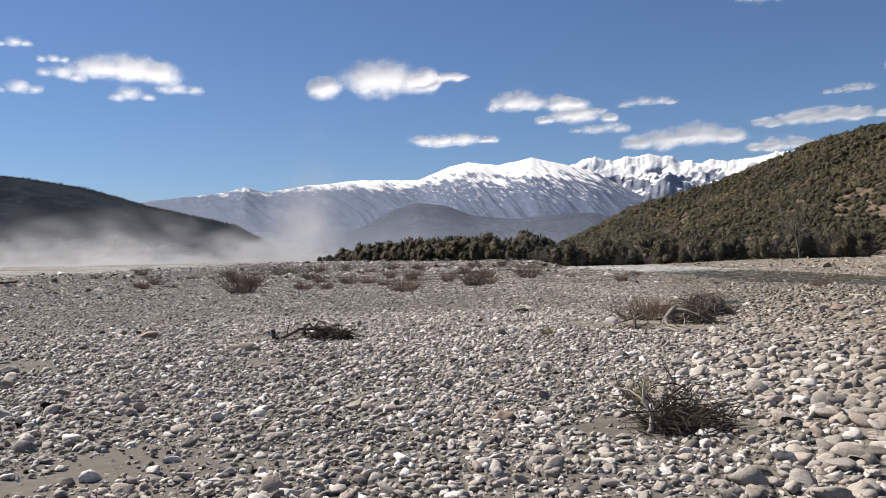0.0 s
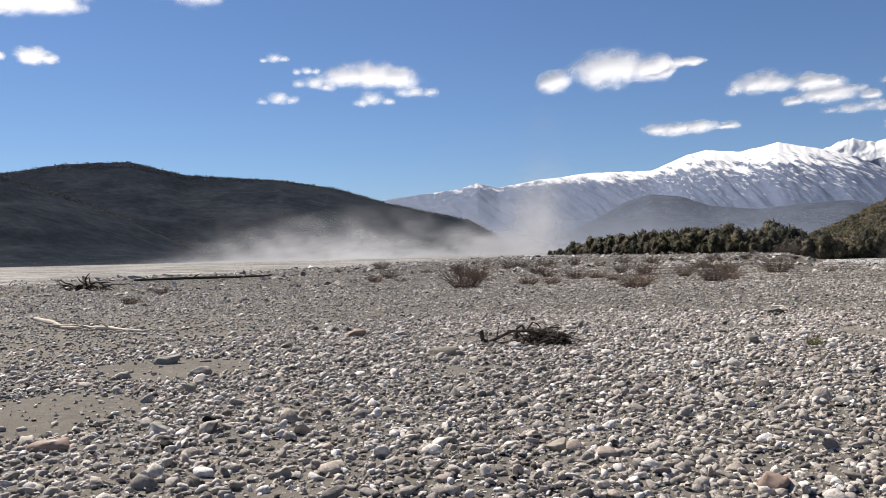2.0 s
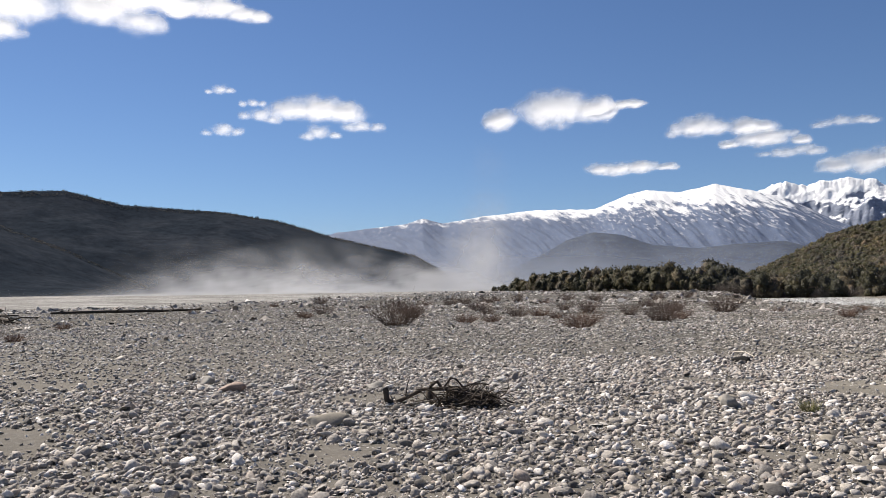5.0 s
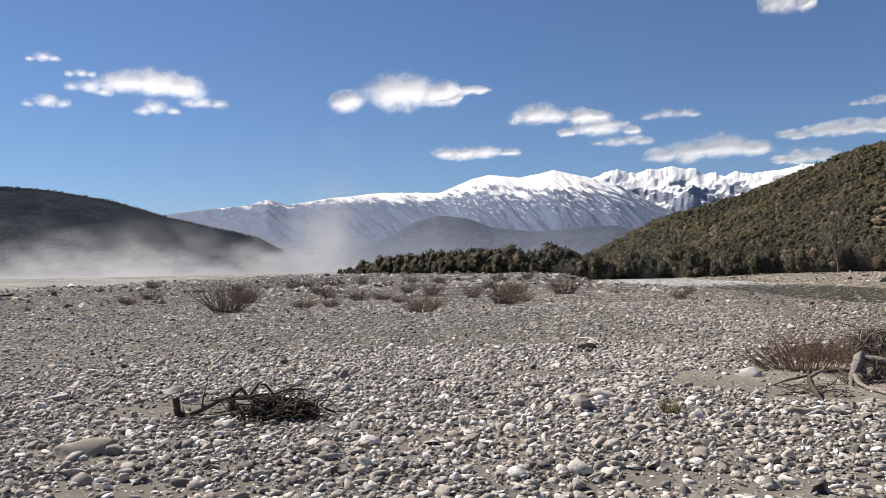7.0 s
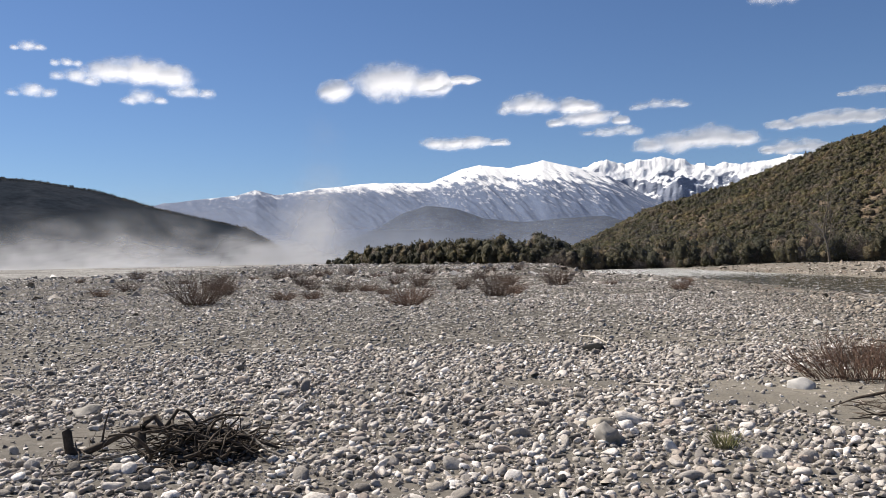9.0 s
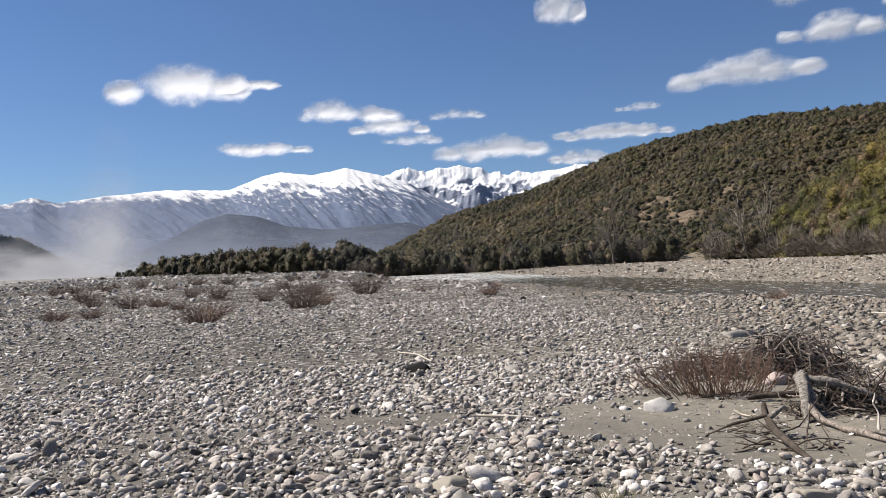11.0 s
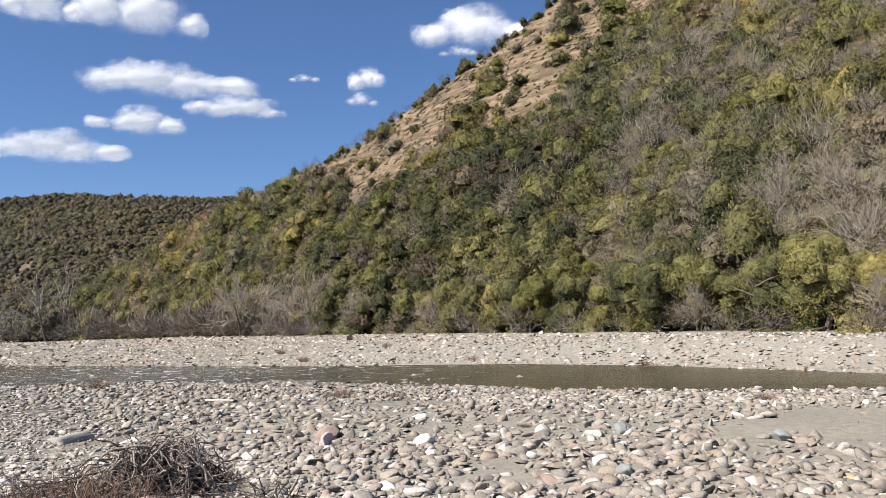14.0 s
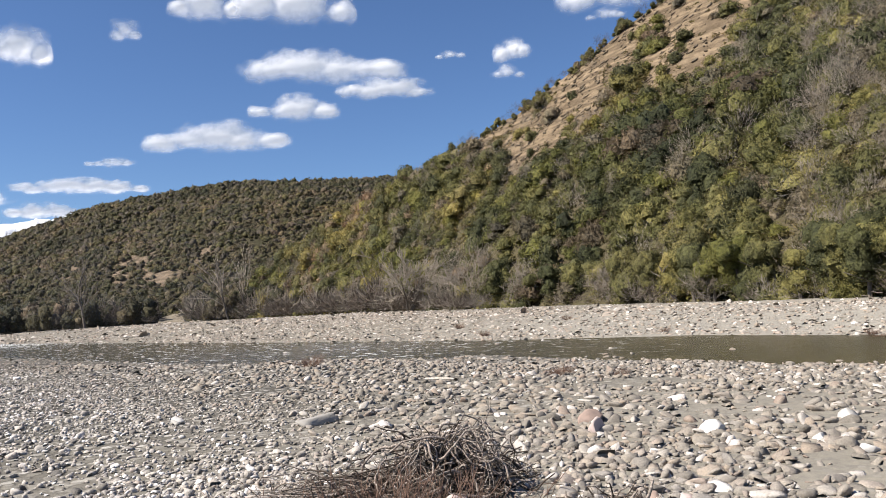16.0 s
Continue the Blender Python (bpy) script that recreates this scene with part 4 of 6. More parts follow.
x, y = bank_spot(46.6, -7)
stand(bare_tree(9.5, 301, 0.75, 3, 0.17, "wide-spreading pale leafless tree on the gravel bank", 0.35, 4, 0.042, M_PALETWIG), x, y)
x, y = bank_spot(34.3, -6)
stand(bare_tree(15.5, 302, 0.40, 1, 0.26, "tall leaning leafless tree at the wood's edge", 0.02, 3, 0.085, M_PALETWIG), x, y).matrix_basis @= Matrix.Rotation(radians(-15), 4, Vector((math.cos(radians(34)) * -0.2, 1, 0)))
x, y = bank_spot(35.2, -3)
stand(bare_tree(16.0, 306, 0.25, 1, 0.15, "slender pale leafless tree at the wood's edge", 0.04, 3, 0.04), x, y)
x, y = bank_spot(25.3, -14)
stand(bare_tree(16.5, 303, 0.40, 1, 0.38, "tall straight dark leafless tree with short limbs", 0.03, 3, 0.08, M_BARK), x, y)
thin = bare_tree(7.0, 304, 0.55, 4, 0.07, "grey leafless shrubby tree on the far bank", 0.4)
x, y = bank_spot(51.5, -1)
stand(thin, x, y)
mid_bare = bare_tree(9.0, 305, 0.5, 2, 0.10, "slender pale leafless tree on the far bank", 0.2)
x, y = bank_spot(88.5, 9)
stand(mid_bare, x, y, 0, 0.55, 3.5)
r2 = np.random.default_rng(88)
for a in (28.5, 36.5, 38.5, 40.3, 43.0, 49.8, 54.5, 60.5, 66.8, 78.5, 90.5):
    x, y = bank_spot(a, 1.5 * r2.random())
    again(thin, x, y, 360 * r2.random(), (0.55 + 0.4 * r2.random()) * (1.0 if a < 60 else 0.6))
for a in (22.0, 26.5, 28.8, 34.0, 37.5, 41.5, 44.8, 73.5, 80.5, 84.0, 87.0):
    x, y = bank_spot(a, 4 + 3 * r2.random())
    again(mid_bare, x, y, 360 * r2.random(), (0.75 + 0.4 * r2.random()) * (1.0 if a < 50 else 0.5))

GREEN = [leafy_tree(5.5, 320, M_LEAF_DARK, "dense dark evergreen tree on the far bank"),
         leafy_tree(5.0, 324, M_LEAF, "olive-green bushy evergreen tree on the far bank"),
         leafy_tree(4.6, 328, M_LEAF_LIME, "bright yellow-green bushy tree on the far bank")]
for ob, a in zip(GREEN, (76.0, 70.0, 67.0)):
    x, y = bank_spot(a, 1.0)
    stand(ob, x, y)
for k, a in enumerate((21, 23.5, 26, 28, 32.6, 35, 37, 39, 41, 42.5, 44, 45.6, 48.2, 50.5, 52.8, 55.0, 56.4, 58.2, 59.8, 61.5, 63.0, 64.6, 65.8, 68.6, 72.2, 73.8, 75.0, 77.4, 79.0, 81.0, 83.0, 84.8, 86.4, 88.2, 90.2, 92.4, 94.5)):
    x, y = bank_spot(a, 0.5 + 2.5 * r2.random())
    kind_ = 2 if a in (67, 68.6, 89) else (0 if r2.random() < 0.32 and a < 74 else 1)
    again(GREEN[kind_], x, y, 360 * r2.random(), (0.75 + 0.45 * r2.random()) * (1.3 if a < 45 else 1.0))


# brown leafless brush along the foot of the woods
bz = np.concatenate([6 + 46 * r2.random(620), 50 + 45 * r2.random(24)])
BP = np.array([bank_spot(float(q), -6 + 9 * r2.random()) if q > 20 else (ORIGIN[0] + (238 + 8 * r2.random()) * math.sin(radians(q)), ORIGIN[1] + (238 + 8 * r2.random()) * math.cos(radians(q))) for q in bz])
BP = np.concatenate([BP, land(BP[:, 0], BP[:, 1])[:, None]], 1)
on_bank = np.abs(bz - 30.6) > 1.25
bz, BP = bz[on_bank], BP[on_bank]
BS = (0.8 + 1.4 * r2.random(len(BP)) ** 1.5) * np.interp(bz, [6, 20, 24, 44, 50, 60], [0.9, 1.1, 1.7, 1.6, 0.8, 0.6])
wood_stuff("bank_brush", BP[::2], BS[::2] * 1.3, [twig_cloud(150, 220 + i, 0.34, 0.016) for i in range(4)], M_TWIG, "brown leafless brush at the wood's foot", 1.0, 59, "shrubs", 0.3)
wood_stuff("bank_grey_brush", BP[1::2], BS[1::2] * 1.3, [twig_cloud(150, 230 + i, 0.34, 0.015) for i in range(4)], M_BRUSH, "grey leafless brush at the wood's foot", 1.1, 60, "shrubs", 0.3)


# dirt track that climbs out of the river bed
def dirt_track():
    u = np.linspace(-1, 1, 9)
    v = np.linspace(0, 1, 14)
    U, V = np.meshgrid(u, v, indexing="ij")
    azc = 30.6
    base = polar(np.full_like(U, azc), 206 + 26 * V, -0.3 + 2.3 * V + 0.4 * U * V + 0.6 * fbm(U * 3, V * 9, 3, 3))
    side = np.array([math.cos(radians(azc)), -math.sin(radians(azc)), 0])
    p = base + ((U + 0.25 * (fbm(V * 6, U * 2, 3, 8) - 0.5)) * (2.7 + 0.6 * (1 - V)))[..., None] * side
    return tagged(mesh_object("dirt_track", p.reshape(-1, 3), grid_faces(9, 14), M_TRACK), "pale sandy track climbing from the river bed", "track", kind="structure")


M_TRACK = slope_material("pale_track_sand", (0.25, 0.215, 0.165), (0.18, 0.155, 0.12), (0.21, 0.18, 0.14), 0.4, 0.6, 0.3)
dirt_track()


# ---------------------------------------------------------------- clouds, dust and haze sheets
def vapour_mesh(name, p, dens, back, material, parent_pose=None):
    """A closed, puffed sheet: p (nu,nv,3) front, pushed apart along back where dens is high; thin rims are cut away."""
    nu, nv = dens.shape
    f = grid_faces(nu, nv)
    d = dens.reshape(-1)
    f = f[(d[f] > 0.0).any(1)]
    front = p.reshape(-1, 3) - back.reshape(-1, 3) * np.sqrt(np.clip(d, 0, 1))[:, None]
    ob = mesh_object(name, front, f, material)
    at = ob.data.attributes.new("thickness", "FLOAT", "POINT")
    at.data.foreach_set("value", np.clip(d, 0, 1).astype(np.float32))
    return ob


def cloud(az_, el_, w, h, seed, far=4900.0):
    W, H = far * radians(w) / 2, far * radians(h) / 2
    u, v = np.linspace(-1.5, 1.5, 56), np.linspace(-1.7, 1.7, 30)
    U, V = np.meshgrid(u, v, indexing="ij")
    wide = W / H
    r = np.random.default_rng(seed)
    dens = np.full_like(U, -1.0)
    for cx in np.linspace(-0.72, 0.72, max(3, int(1.7 * wide))):
        cx += 0.12 * r.normal()
        size = max(0.55, (0.85 + 0.35 * r.random()) * (1 - 0.55 * min(abs(cx), 1) ** 1.5))
        cy = -0.50 + 0.55 * size + 0.08 * r.normal()
        low = np.where(V < cy, 1.3, 1.0)
        dens = np.maximum(dens, 1 - np.hypot((U - cx) * wide / (min(max(0.45 + 0.6 * wide, 0.9), 2.3) * size), (V - cy) * low / size))
    bumps = fbm(U * 1.0 * wide + seed, V * 1.5 + seed * 3, 5, seed, 0.6) - 0.5
    dens = np.clip(1.08 * dens + 0.8 * bumps, -1, 1) - step(np.abs(U), 1.1, 1.5) - step(np.abs(V), 1.2, 1.7)
    dens = np.where(dens > 0, dens * (1.0 if w * h > 5 else 0.62), dens)
    p = np.stack([U * W, 0 * U, V * H], -1)
    back = np.zeros_like(p)
    back[..., 1] = 0.4 * H
    ob = vapour_mesh("cloud", p, dens, back, M_CLOUD)
    a, e = radians(az_), radians(el_)
    at = Vector((ORIGIN[0] + far * math.sin(a) * math.cos(e), ORIGIN[1] + far * math.cos(a) * math.cos(e), 1.5 + far * math.sin(e)))
    ob.matrix_basis = Matrix.Translation(at) @ Matrix.Rotation(-a, 4, "Z")
    return tagged(ob, "white fair-weather cloud with ragged edges in the blue sky" if w * h > 4 else "small white wisp of cloud in the blue sky", "cloud", "fair-weather clouds")


CLOUDS = """-21 13.2 7 2.4; -25.3 12.7 2.6 1.2; -25.8 13.6 1.7 .8; -21.2 11.6 2.8 1.1; -18.1 12.15 2.8 1.1; -28 14.35 1.8 .7; -27.9 11.65 2.6 1
-4.7 12.85 7.9 2.9; -.1 13.1 5.2 .8; .9 8.75 5.6 1.2; 7.2 11.1 6.4 1.7; 4.3 11 1.9 1; 9.7 10 4.8 1.3; 11.5 9.1 4.6 .8
16.8 8.1 9 1.7; 14.6 10.7 3.8 .8; 25.6 8.8 9 1; 23.2 7.2 4 1; -49.4 16.6 8 2.3; -43.9 17 6.5 2.1; -38.2 18.8 11 3.3; -33 19.6 8 2.2
-28.5 19.4 6.5 1.5; -43.8 13.6 3.4 1.2; 22.3 17.2 3 2.6; 34.5 11.8 8 1.9; 27.4 10.4 3.2 .6; 28.6 18.7 1.8 1.3; 34 20.6 4 2.4; 40 20.9 6.6 3
41.9 16.5 10 2.2; 46.3 14.9 5.6 1.4; 39.7 13.8 5 1.6; 51.2 17.1 1.7 .6; 55.8 17 2.4 1.8; 55.2 15.5 2 .9; 63.9 20 7.6 2.8; 62.6 18.7 2.4 .8"""
for k, row in enumerate(CLOUDS.replace("\n", ";").split(";")):
    ca, ce, cw, ch = [float(q) for q in row.split()]
    cloud(ca, ce, cw * (1.0 if ca < 30 else 1.08), ch * (1.3 if ca < 30 else 1.35), k + 3, 3000.0 if ca < -28 and ce > 18 else 4900.0)


def dust(az0, az1, top, r0, seed, label, shape, material=None):
    """Dust that the wind lifts off the plain, and painted air haze too: a billowing sheet, thickest near the ground."""
    a, e = np.linspace(az0, az1, 120), np.linspace(-0.25, top, 40)
    A, Eg = np.meshgrid(a, e, indexing="ij")
    n = fbm(A * 0.35 + Eg * 0.25, Eg * 0.6, 5, seed, 0.6)
    dens = np.clip(shape(A, Eg, n), -1, 1)
    rim = step(A, az0, az0 + 4) * (1 - step(A, az1 - 4, az1)) * (1 - step(Eg, top * 0.8, top))
    dens = dens * rim - 0.02
    rad = r0 + 10 * (fbm(A * 0.2, Eg * 0.2, 2, seed + 2) - 0.5)
    p = polar(A, rad, 1.5 + rad * np.tan(np.radians(Eg)))
    return tagged(vapour_mesh("dust_haze_sheet", p, dens, 0 * p, material or M_DUST), label, "dust cloud", kind="stuff")


dust(-60, -1, 5.0, 520, 3, "pale dust blowing low over the river plain",
     lambda a, e, n: (0.52 + 0.48 * step(a, -46, -26)) * (0.95 * np.exp(-np.maximum(e, 0) / 0.5) + 1.9 * step(a, -40, -28) * (1 - step(a, -11, -4)) * (n - 0.08) * np.exp(-np.maximum(e, 0) / 2.8)))
dust(-34, -2, 13.0, 760, 9, "tall veil of pale dust rising from the river plain",
     lambda a, e, n: (1.15 * np.exp(-((a + 10.2 - 0.12 * e) / 2.4) ** 2) * np.exp(-np.maximum(e, 0) / 5.5) + 1.15 * np.exp(-((a + 22.0) / 4.5) ** 2) * np.exp(-np.maximum(e, 0) / 2.4)) * (0.35 + 1.1 * n))


# added sheet that pales the slope behind it, as dusty air does
dust(1, 44, 10.5, 176, 23, "faint dusty haze over the far bank",
     lambda a, e, n: 0.135 * (0.7 + 0.6 * n) * (1 - 0.5 * step(e, 3, 9)))
# added blue sheet that paints distance haze over foothill and mountains
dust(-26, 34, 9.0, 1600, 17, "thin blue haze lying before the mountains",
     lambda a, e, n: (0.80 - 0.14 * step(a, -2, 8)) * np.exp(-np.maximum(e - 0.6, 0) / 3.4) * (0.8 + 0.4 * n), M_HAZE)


# ---------------------------------------------------------------- dry bushes, driftwood, single stones
def twig_bush(name, width, height, n, seed, material, label, category="bush", group="", lean=1.0, thick=0.006, root_mat=None):
    """Dense upright twigs that fan out from a low crown of roots."""
    r = np.random.default_rng(seed)
    root = tagged(new(name), label, category, group)
    stems, shoots, crown = Pile(), Pile(), Pile()
    for k in range(n):
        a = r.random() * 2 * np.pi
        q = np.sqrt(r.random())
        foot_ = np.array([math.cos(a) * q * width * 0.22, math.sin(a) * q * width * 0.22, -0.02])
        out = q * 0.95 * lean
        d = np.array([math.cos(a) * out + 0.15 * r.normal(), math.sin(a) * out + 0.15 * r.normal(), 0.55 + 0.5 * r.random()])
        ln = height * (0.65 + 0.5 * r.random()) * (1 + 0.4 * q)
        p = wander(foot_, d, ln, 5, 0.10, 0.015, r)
        stems.add(*tube(p, np.linspace(thick, thick * 0.4, 6), 3))
        for _ in range(2):
            i = r.integers(1, 5)
            d2 = p[i] - p[i - 1]
            d2 = d2 / np.linalg.norm(d2) + 0.45 * r.normal(size=3)
            shoots.add(*tube(wander(p[i], d2, ln * 0.38, 3, 0.12, 0, r), np.linspace(thick * 0.6, thick * 0.3, 4), 3))
    for _ in range(7):
        d = np.array([r.normal(), r.normal(), 0.15])
        crown.add(*tube(wander((0, 0, 0.01), d, width * 0.28, 4, 0.2, 0.05, r), np.linspace(thick * 2.4, thick, 5), 5))
    tagged(stems.make("twig_fan", material, True, root), kind="stuff")
    tagged(shoots.make("side_twig_fan", material, True, root), kind="stuff")
    crown.make("root_crown", root_mat or M_DARKWOOD, True, root)
    return root


BUSH = twig_bush("dry_bush", 1.9, 0.95, 170, 401, M_BUSHTWIG, "leafless grey-brown willow bush on the gravel", "bush", "bushes on the gravel bar", 0.95, 0.0065)
stand(BUSH, -10.6, 42.0, 0, 1.28)
LOWBUSH = twig_bush("dry_bush", 1.5, 0.62, 150, 402, M_REDTWIG, "low leafless brown willow bush on the gravel", "bush", "bushes on the gravel bar", 1.1, 0.0065)
stand(LOWBUSH, -1.9, 39.0, 0, 1.2)
for bx, by, sz, low in ((1.75, 45.2, 1.1, 0), (2.6, 46.5, 0.8, 1), (6.0, 57.0, 1.15, 0), (-21.8, 58, 0.9, 1), (-8.1, 46.2, 0.85, 1), (-6.6, 56, 0.8, 0), (-5.4, 57.5, 0.9, 1), (0.3, 58, 0.75, 0),
                        (-12.5, 52, 0.8, 0), (-14.5, 60, 0.8, 1), (-9.5, 62, 0.7, 0), (-2.5, 63, 0.9, 0), (3.4, 62, 0.8, 0), (-3.8, 51, 0.6, 1), (-6.9, 47.5, 0.7, 1), (10.7, 48, 0.75, 1), (8.6, 54, 0.5, 1),
                        (-17, 66, 0.8, 0), (-25, 70, 0.9, 0), (-12, 72, 0.9, 0), (-5, 75, 0.8, 0), (2, 76, 0.8, 0), (-31, 45, 0.7, 1), (-24, 33, 0.6, 1), (14.5, 60, 0.6, 1)):
    again(LOWBUSH if low else BUSH, bx, by, 137.0 * bx % 360, sz)


# shrubs along the skyline of the bar
for ba, bd, sz, low in ((-22.6, 158, 1.9, 0), (-20.2, 96, 1.0, 1), (-17.5, 104, 1.2, 0), (-15.0, 120, 1.1, 1), (-13.4, 108, 1.4, 0), (-12.1, 128, 1.3, 0), (-10.6, 112, 1.5, 0), (-9.6, 140, 1.2, 1),
                        (-8.1, 118, 1.3, 0), (-6.2, 105, 1.1, 1), (-4.4, 122, 1.4, 0), (-2.3, 110, 1.2, 0), (-0.4, 126, 1.2, 1), (2.2, 116, 1.3, 0), (4.4, 124, 1.1, 0), (-26.5, 118, 1.0, 1), (-33.0, 92, 0.9, 1)):
    again(LOWBUSH if low else BUSH, ORIGIN[0] + bd * math.sin(radians(ba)), ORIGIN[1] + bd * math.cos(radians(ba)), 77.0 * bd % 360, sz)


def tangle(pile, centre, width, height, n, r, thick, length):
    """Roots and sticks washed into a heap."""
    for _ in range(n):
        a, q = r.random() * 2 * np.pi, np.sqrt(r.random())
        top = height * (1 - q ** 1.6)
        at = np.array(centre) + np.array([math.cos(a) * q * width / 2, math.sin(a) * q * width / 2, top * r.random()])
        d = np.array([r.normal(), r.normal(), 0.45 * r.normal()]) - 0.5 * np.array([math.cos(a), math.sin(a), 0])
        p = wander(at, d, length * (0.5 + r.random()), 6, 0.30, 0.04, r)
        p[:, 2] = np.clip(p[:, 2], centre[2] + 0.005, centre[2] + height * (1.0 + 0.25 * r.random()))
        t_ = thick * (0.4 + 0.9 * r.random() ** 2)
        pile.add(*tube(p, np.linspace(t_, t_ * 0.45, 7), 5))


M_BLEACHED = wood_material("bleached_root", (0.33, 0.285, 0.25), (0.11, 0.09, 0.078), 45)


def root_heap():
    """The washed-out root plate with its stump, its long root and loose sticks. Places are from the stump's foot."""
    r = np.random.default_rng(501)
    root = tagged(new("driftwood_heap"), "heap of washed-up roots and a bleached stump on sand", "driftwood")
    dark, pale, fine = Pile(), Pile(), Pile()
    hx, hy = 1.12, 1.88
    tangle(dark, (hx, hy, 0.0), 1.45, 0.50, 260, r, 0.012, 0.40)
    tangle(fine, (hx, hy, 0.0), 1.55, 0.50, 800, r, 0.007, 0.36)
    tangle(pale, (hx - 0.1, hy - 0.15, 0.06), 1.35, 0.47, 240, r, 0.011, 0.42)
    tangle(fine, (hx - 0.7, hy + 0.5, 0.0), 1.1, 0.22, 110, r, 0.008, 0.5)
    tangle(fine, (hx - 0.75, hy + 0.75, 0.0), 1.3, 0.20, 170, r, 0.007, 0.5)
    tangle(dark, (hx - 0.6, hy + 0.55, 0.0), 1.0, 0.24, 60, r, 0.012, 0.5)
    tangle(pale, (hx - 1.1, hy + 1.1, 0.0), 1.3, 0.10, 40, r, 0.010, 0.7)
    tangle(dark, (0.28, -0.35, 0.0), 0.85, 0.38, 120, r, 0.013, 0.32)
    tangle(fine, (0.28, -0.35, 0.0), 0.95, 0.38, 420, r, 0.006, 0.30)
    tangle(pale, (0.25, -0.35, 0.05), 0.7, 0.36, 26, r, 0.014, 0.4)
    tangle(pale, (-0.38, -0.45, 0.0), 0.4, 0.22, 26, r, 0.010, 0.3)
    tangle(fine, (-0.40, -0.5, 0.0), 0.6, 0.12, 80, r, 0.005, 0.28)
    tangle(fine, (-1.2, -1.1, 0.0), 1.2, 0.05, 60, r, 0.005, 0.35)
    tangle(dark, (hx + 0.15, hy - 0.1, 0.0), 1.4, 0.48, 150, r, 0.012, 0.5)
    for _ in range(120):
        a_ = r.random() * 2 * np.pi
        out = np.array([math.cos(a_), math.sin(a_), 0.55 * r.random() - 0.1])
        at = np.array([hx + 0.22 * r.normal(), hy + 0.22 * r.normal(), 0.38 + 0.13 * r.random()])
        p_ = wander(at, out, 0.55 + 0.45 * r.random(), 11, 0.32, 0.17, r)
        p_[:, 2] = np.maximum(p_[:, 2], 0.01)
        t_ = 0.006 + 0.012 * r.random() ** 3
        pale.add(*tube(p_, np.linspace(t_, t_ * 0.5, 12), 6))
    for _ in range(34):
        at = np.array([hx - 0.45 + 0.2 * r.normal(), hy + 0.35 + 0.25 * r.normal(), 0.05 + 0.12 * r.random()])
        pale.add(*tube(wander(at, (-0.66 + 0.25 * r.normal(), 0.62 + 0.3 * r.normal(), -0.06), 0.5 + 0.7 * r.random(), 7, 0.13, 0.03, r), np.linspace(0.013, 0.005, 8), 5))
    for d, ln in (((0.1, 0.05, 1), 0.5), ((-0.3, 0.2, 0.7), 0.4), ((0.5, -0.3, 0.4), 0.55), ((-0.8, 0.6, 0.1), 1.2), ((-0.9, 0.3, 0.02), 1.4), ((-0.6, 0.8, 0.15), 0.9), ((-1.0, -0.05, 0.0), 1.3)):
        dark.add(*tube(wander((hx, hy, 0.34), d, ln * 0.8, 6, 0.18, 0.04, r), np.linspace(0.012, 0.005, 7), 5))
    tagged(dark.make("root_tangle", M_DARKWOOD, True, root), "dark tangled roots", kind="stuff")
    tagged(fine.make("rootlet_tangle", M_TWIG, True, root), kind="stuff")
    tagged(pale.make("bleached_root_tangle", M_BLEACHED, True, root), kind="stuff")
    part_tube(root, "stump", M_DRIFT, [(0.10, 0.18, 0.27), (-0.20, -0.20, 0.31), (-0.40, -0.48, 0.22), (-0.57, -0.70, 0.12), (-0.68, -0.86, -0.03)], [0.045, 0.068, 0.062, 0.050, 0.028], 12, "bleached forked stump")
    part_tube(root, "long_root", M_BLEACHED, [(-0.53, -0.66, 0.14), (-0.61, -0.96, 0.06), (-0.68, -1.34, 0.05), (-0.66, -1.62, 0.05), (-0.67, -1.91, 0.04), (-0.75, -2.26, 0.03), (-1.0, -2.8, 0.02)], [0.045, 0.036, 0.029, 0.026, 0.02, 0.016, 0.009], 8)
    part_tube(root, "side_root", M_BLEACHED, [(-0.68, -1.45, 0.06), (-0.54, -1.60, 0.05), (-0.42, -1.86, 0.03), (-0.36, -2.15, 0.02)], [0.02, 0.016, 0.012, 0.006], 6)
    part_tube(root, "side_root", M_DRIFT, [(-0.20, -0.20, 0.30), (0.02, -0.40, 0.28), (0.20, -0.55, 0.20), (0.45, -0.70, 0.04)], [0.055, 0.046, 0.032, 0.012], 8)
    part_tube(root, "side_root", M_DRIFT, [(-0.28, -0.30, 0.28), (-0.30, -0.45, 0.14), (-0.28, -0.56, -0.02)], [0.06, 0.045, 0.026], 7)
    part_tube(root, "log", M_DARKWOOD, [(-0.47, 0.38, 0.04), (-0.25, 0.30, 0.07), (0.02, 0.14, 0.08)], [0.03, 0.048, 0.045], 8)
    part_tube(root, "bleached_stick", M_PALEWOOD, [(-0.34, -1.36, 0.0), (-0.31, -1.33, 0.16), (-0.34, -1.30, 0.24), (-0.30, -1.29, 0.33)], [0.012, 0.010, 0.009, 0.004], 5)
    part_tube(root, "thin_branch", M_DARKWOOD, [(0.03, -0.25, 0.12), (0.26, -0.75, 0.06), (0.5, -0.95, 0.07), (0.83, -1.08, 0.02)], [0.012, 0.011, 0.009, 0.005], 5)
    part_tube(root, "curled_stick", M_PALEWOOD, [(-1.0, -0.18, 0.05), (-0.98, -0.26, 0.02), (-0.97, -0.36, 0.02), (-0.93, -0.44, 0.04)], [0.008, 0.012, 0.012, 0.006], 5)
    return root


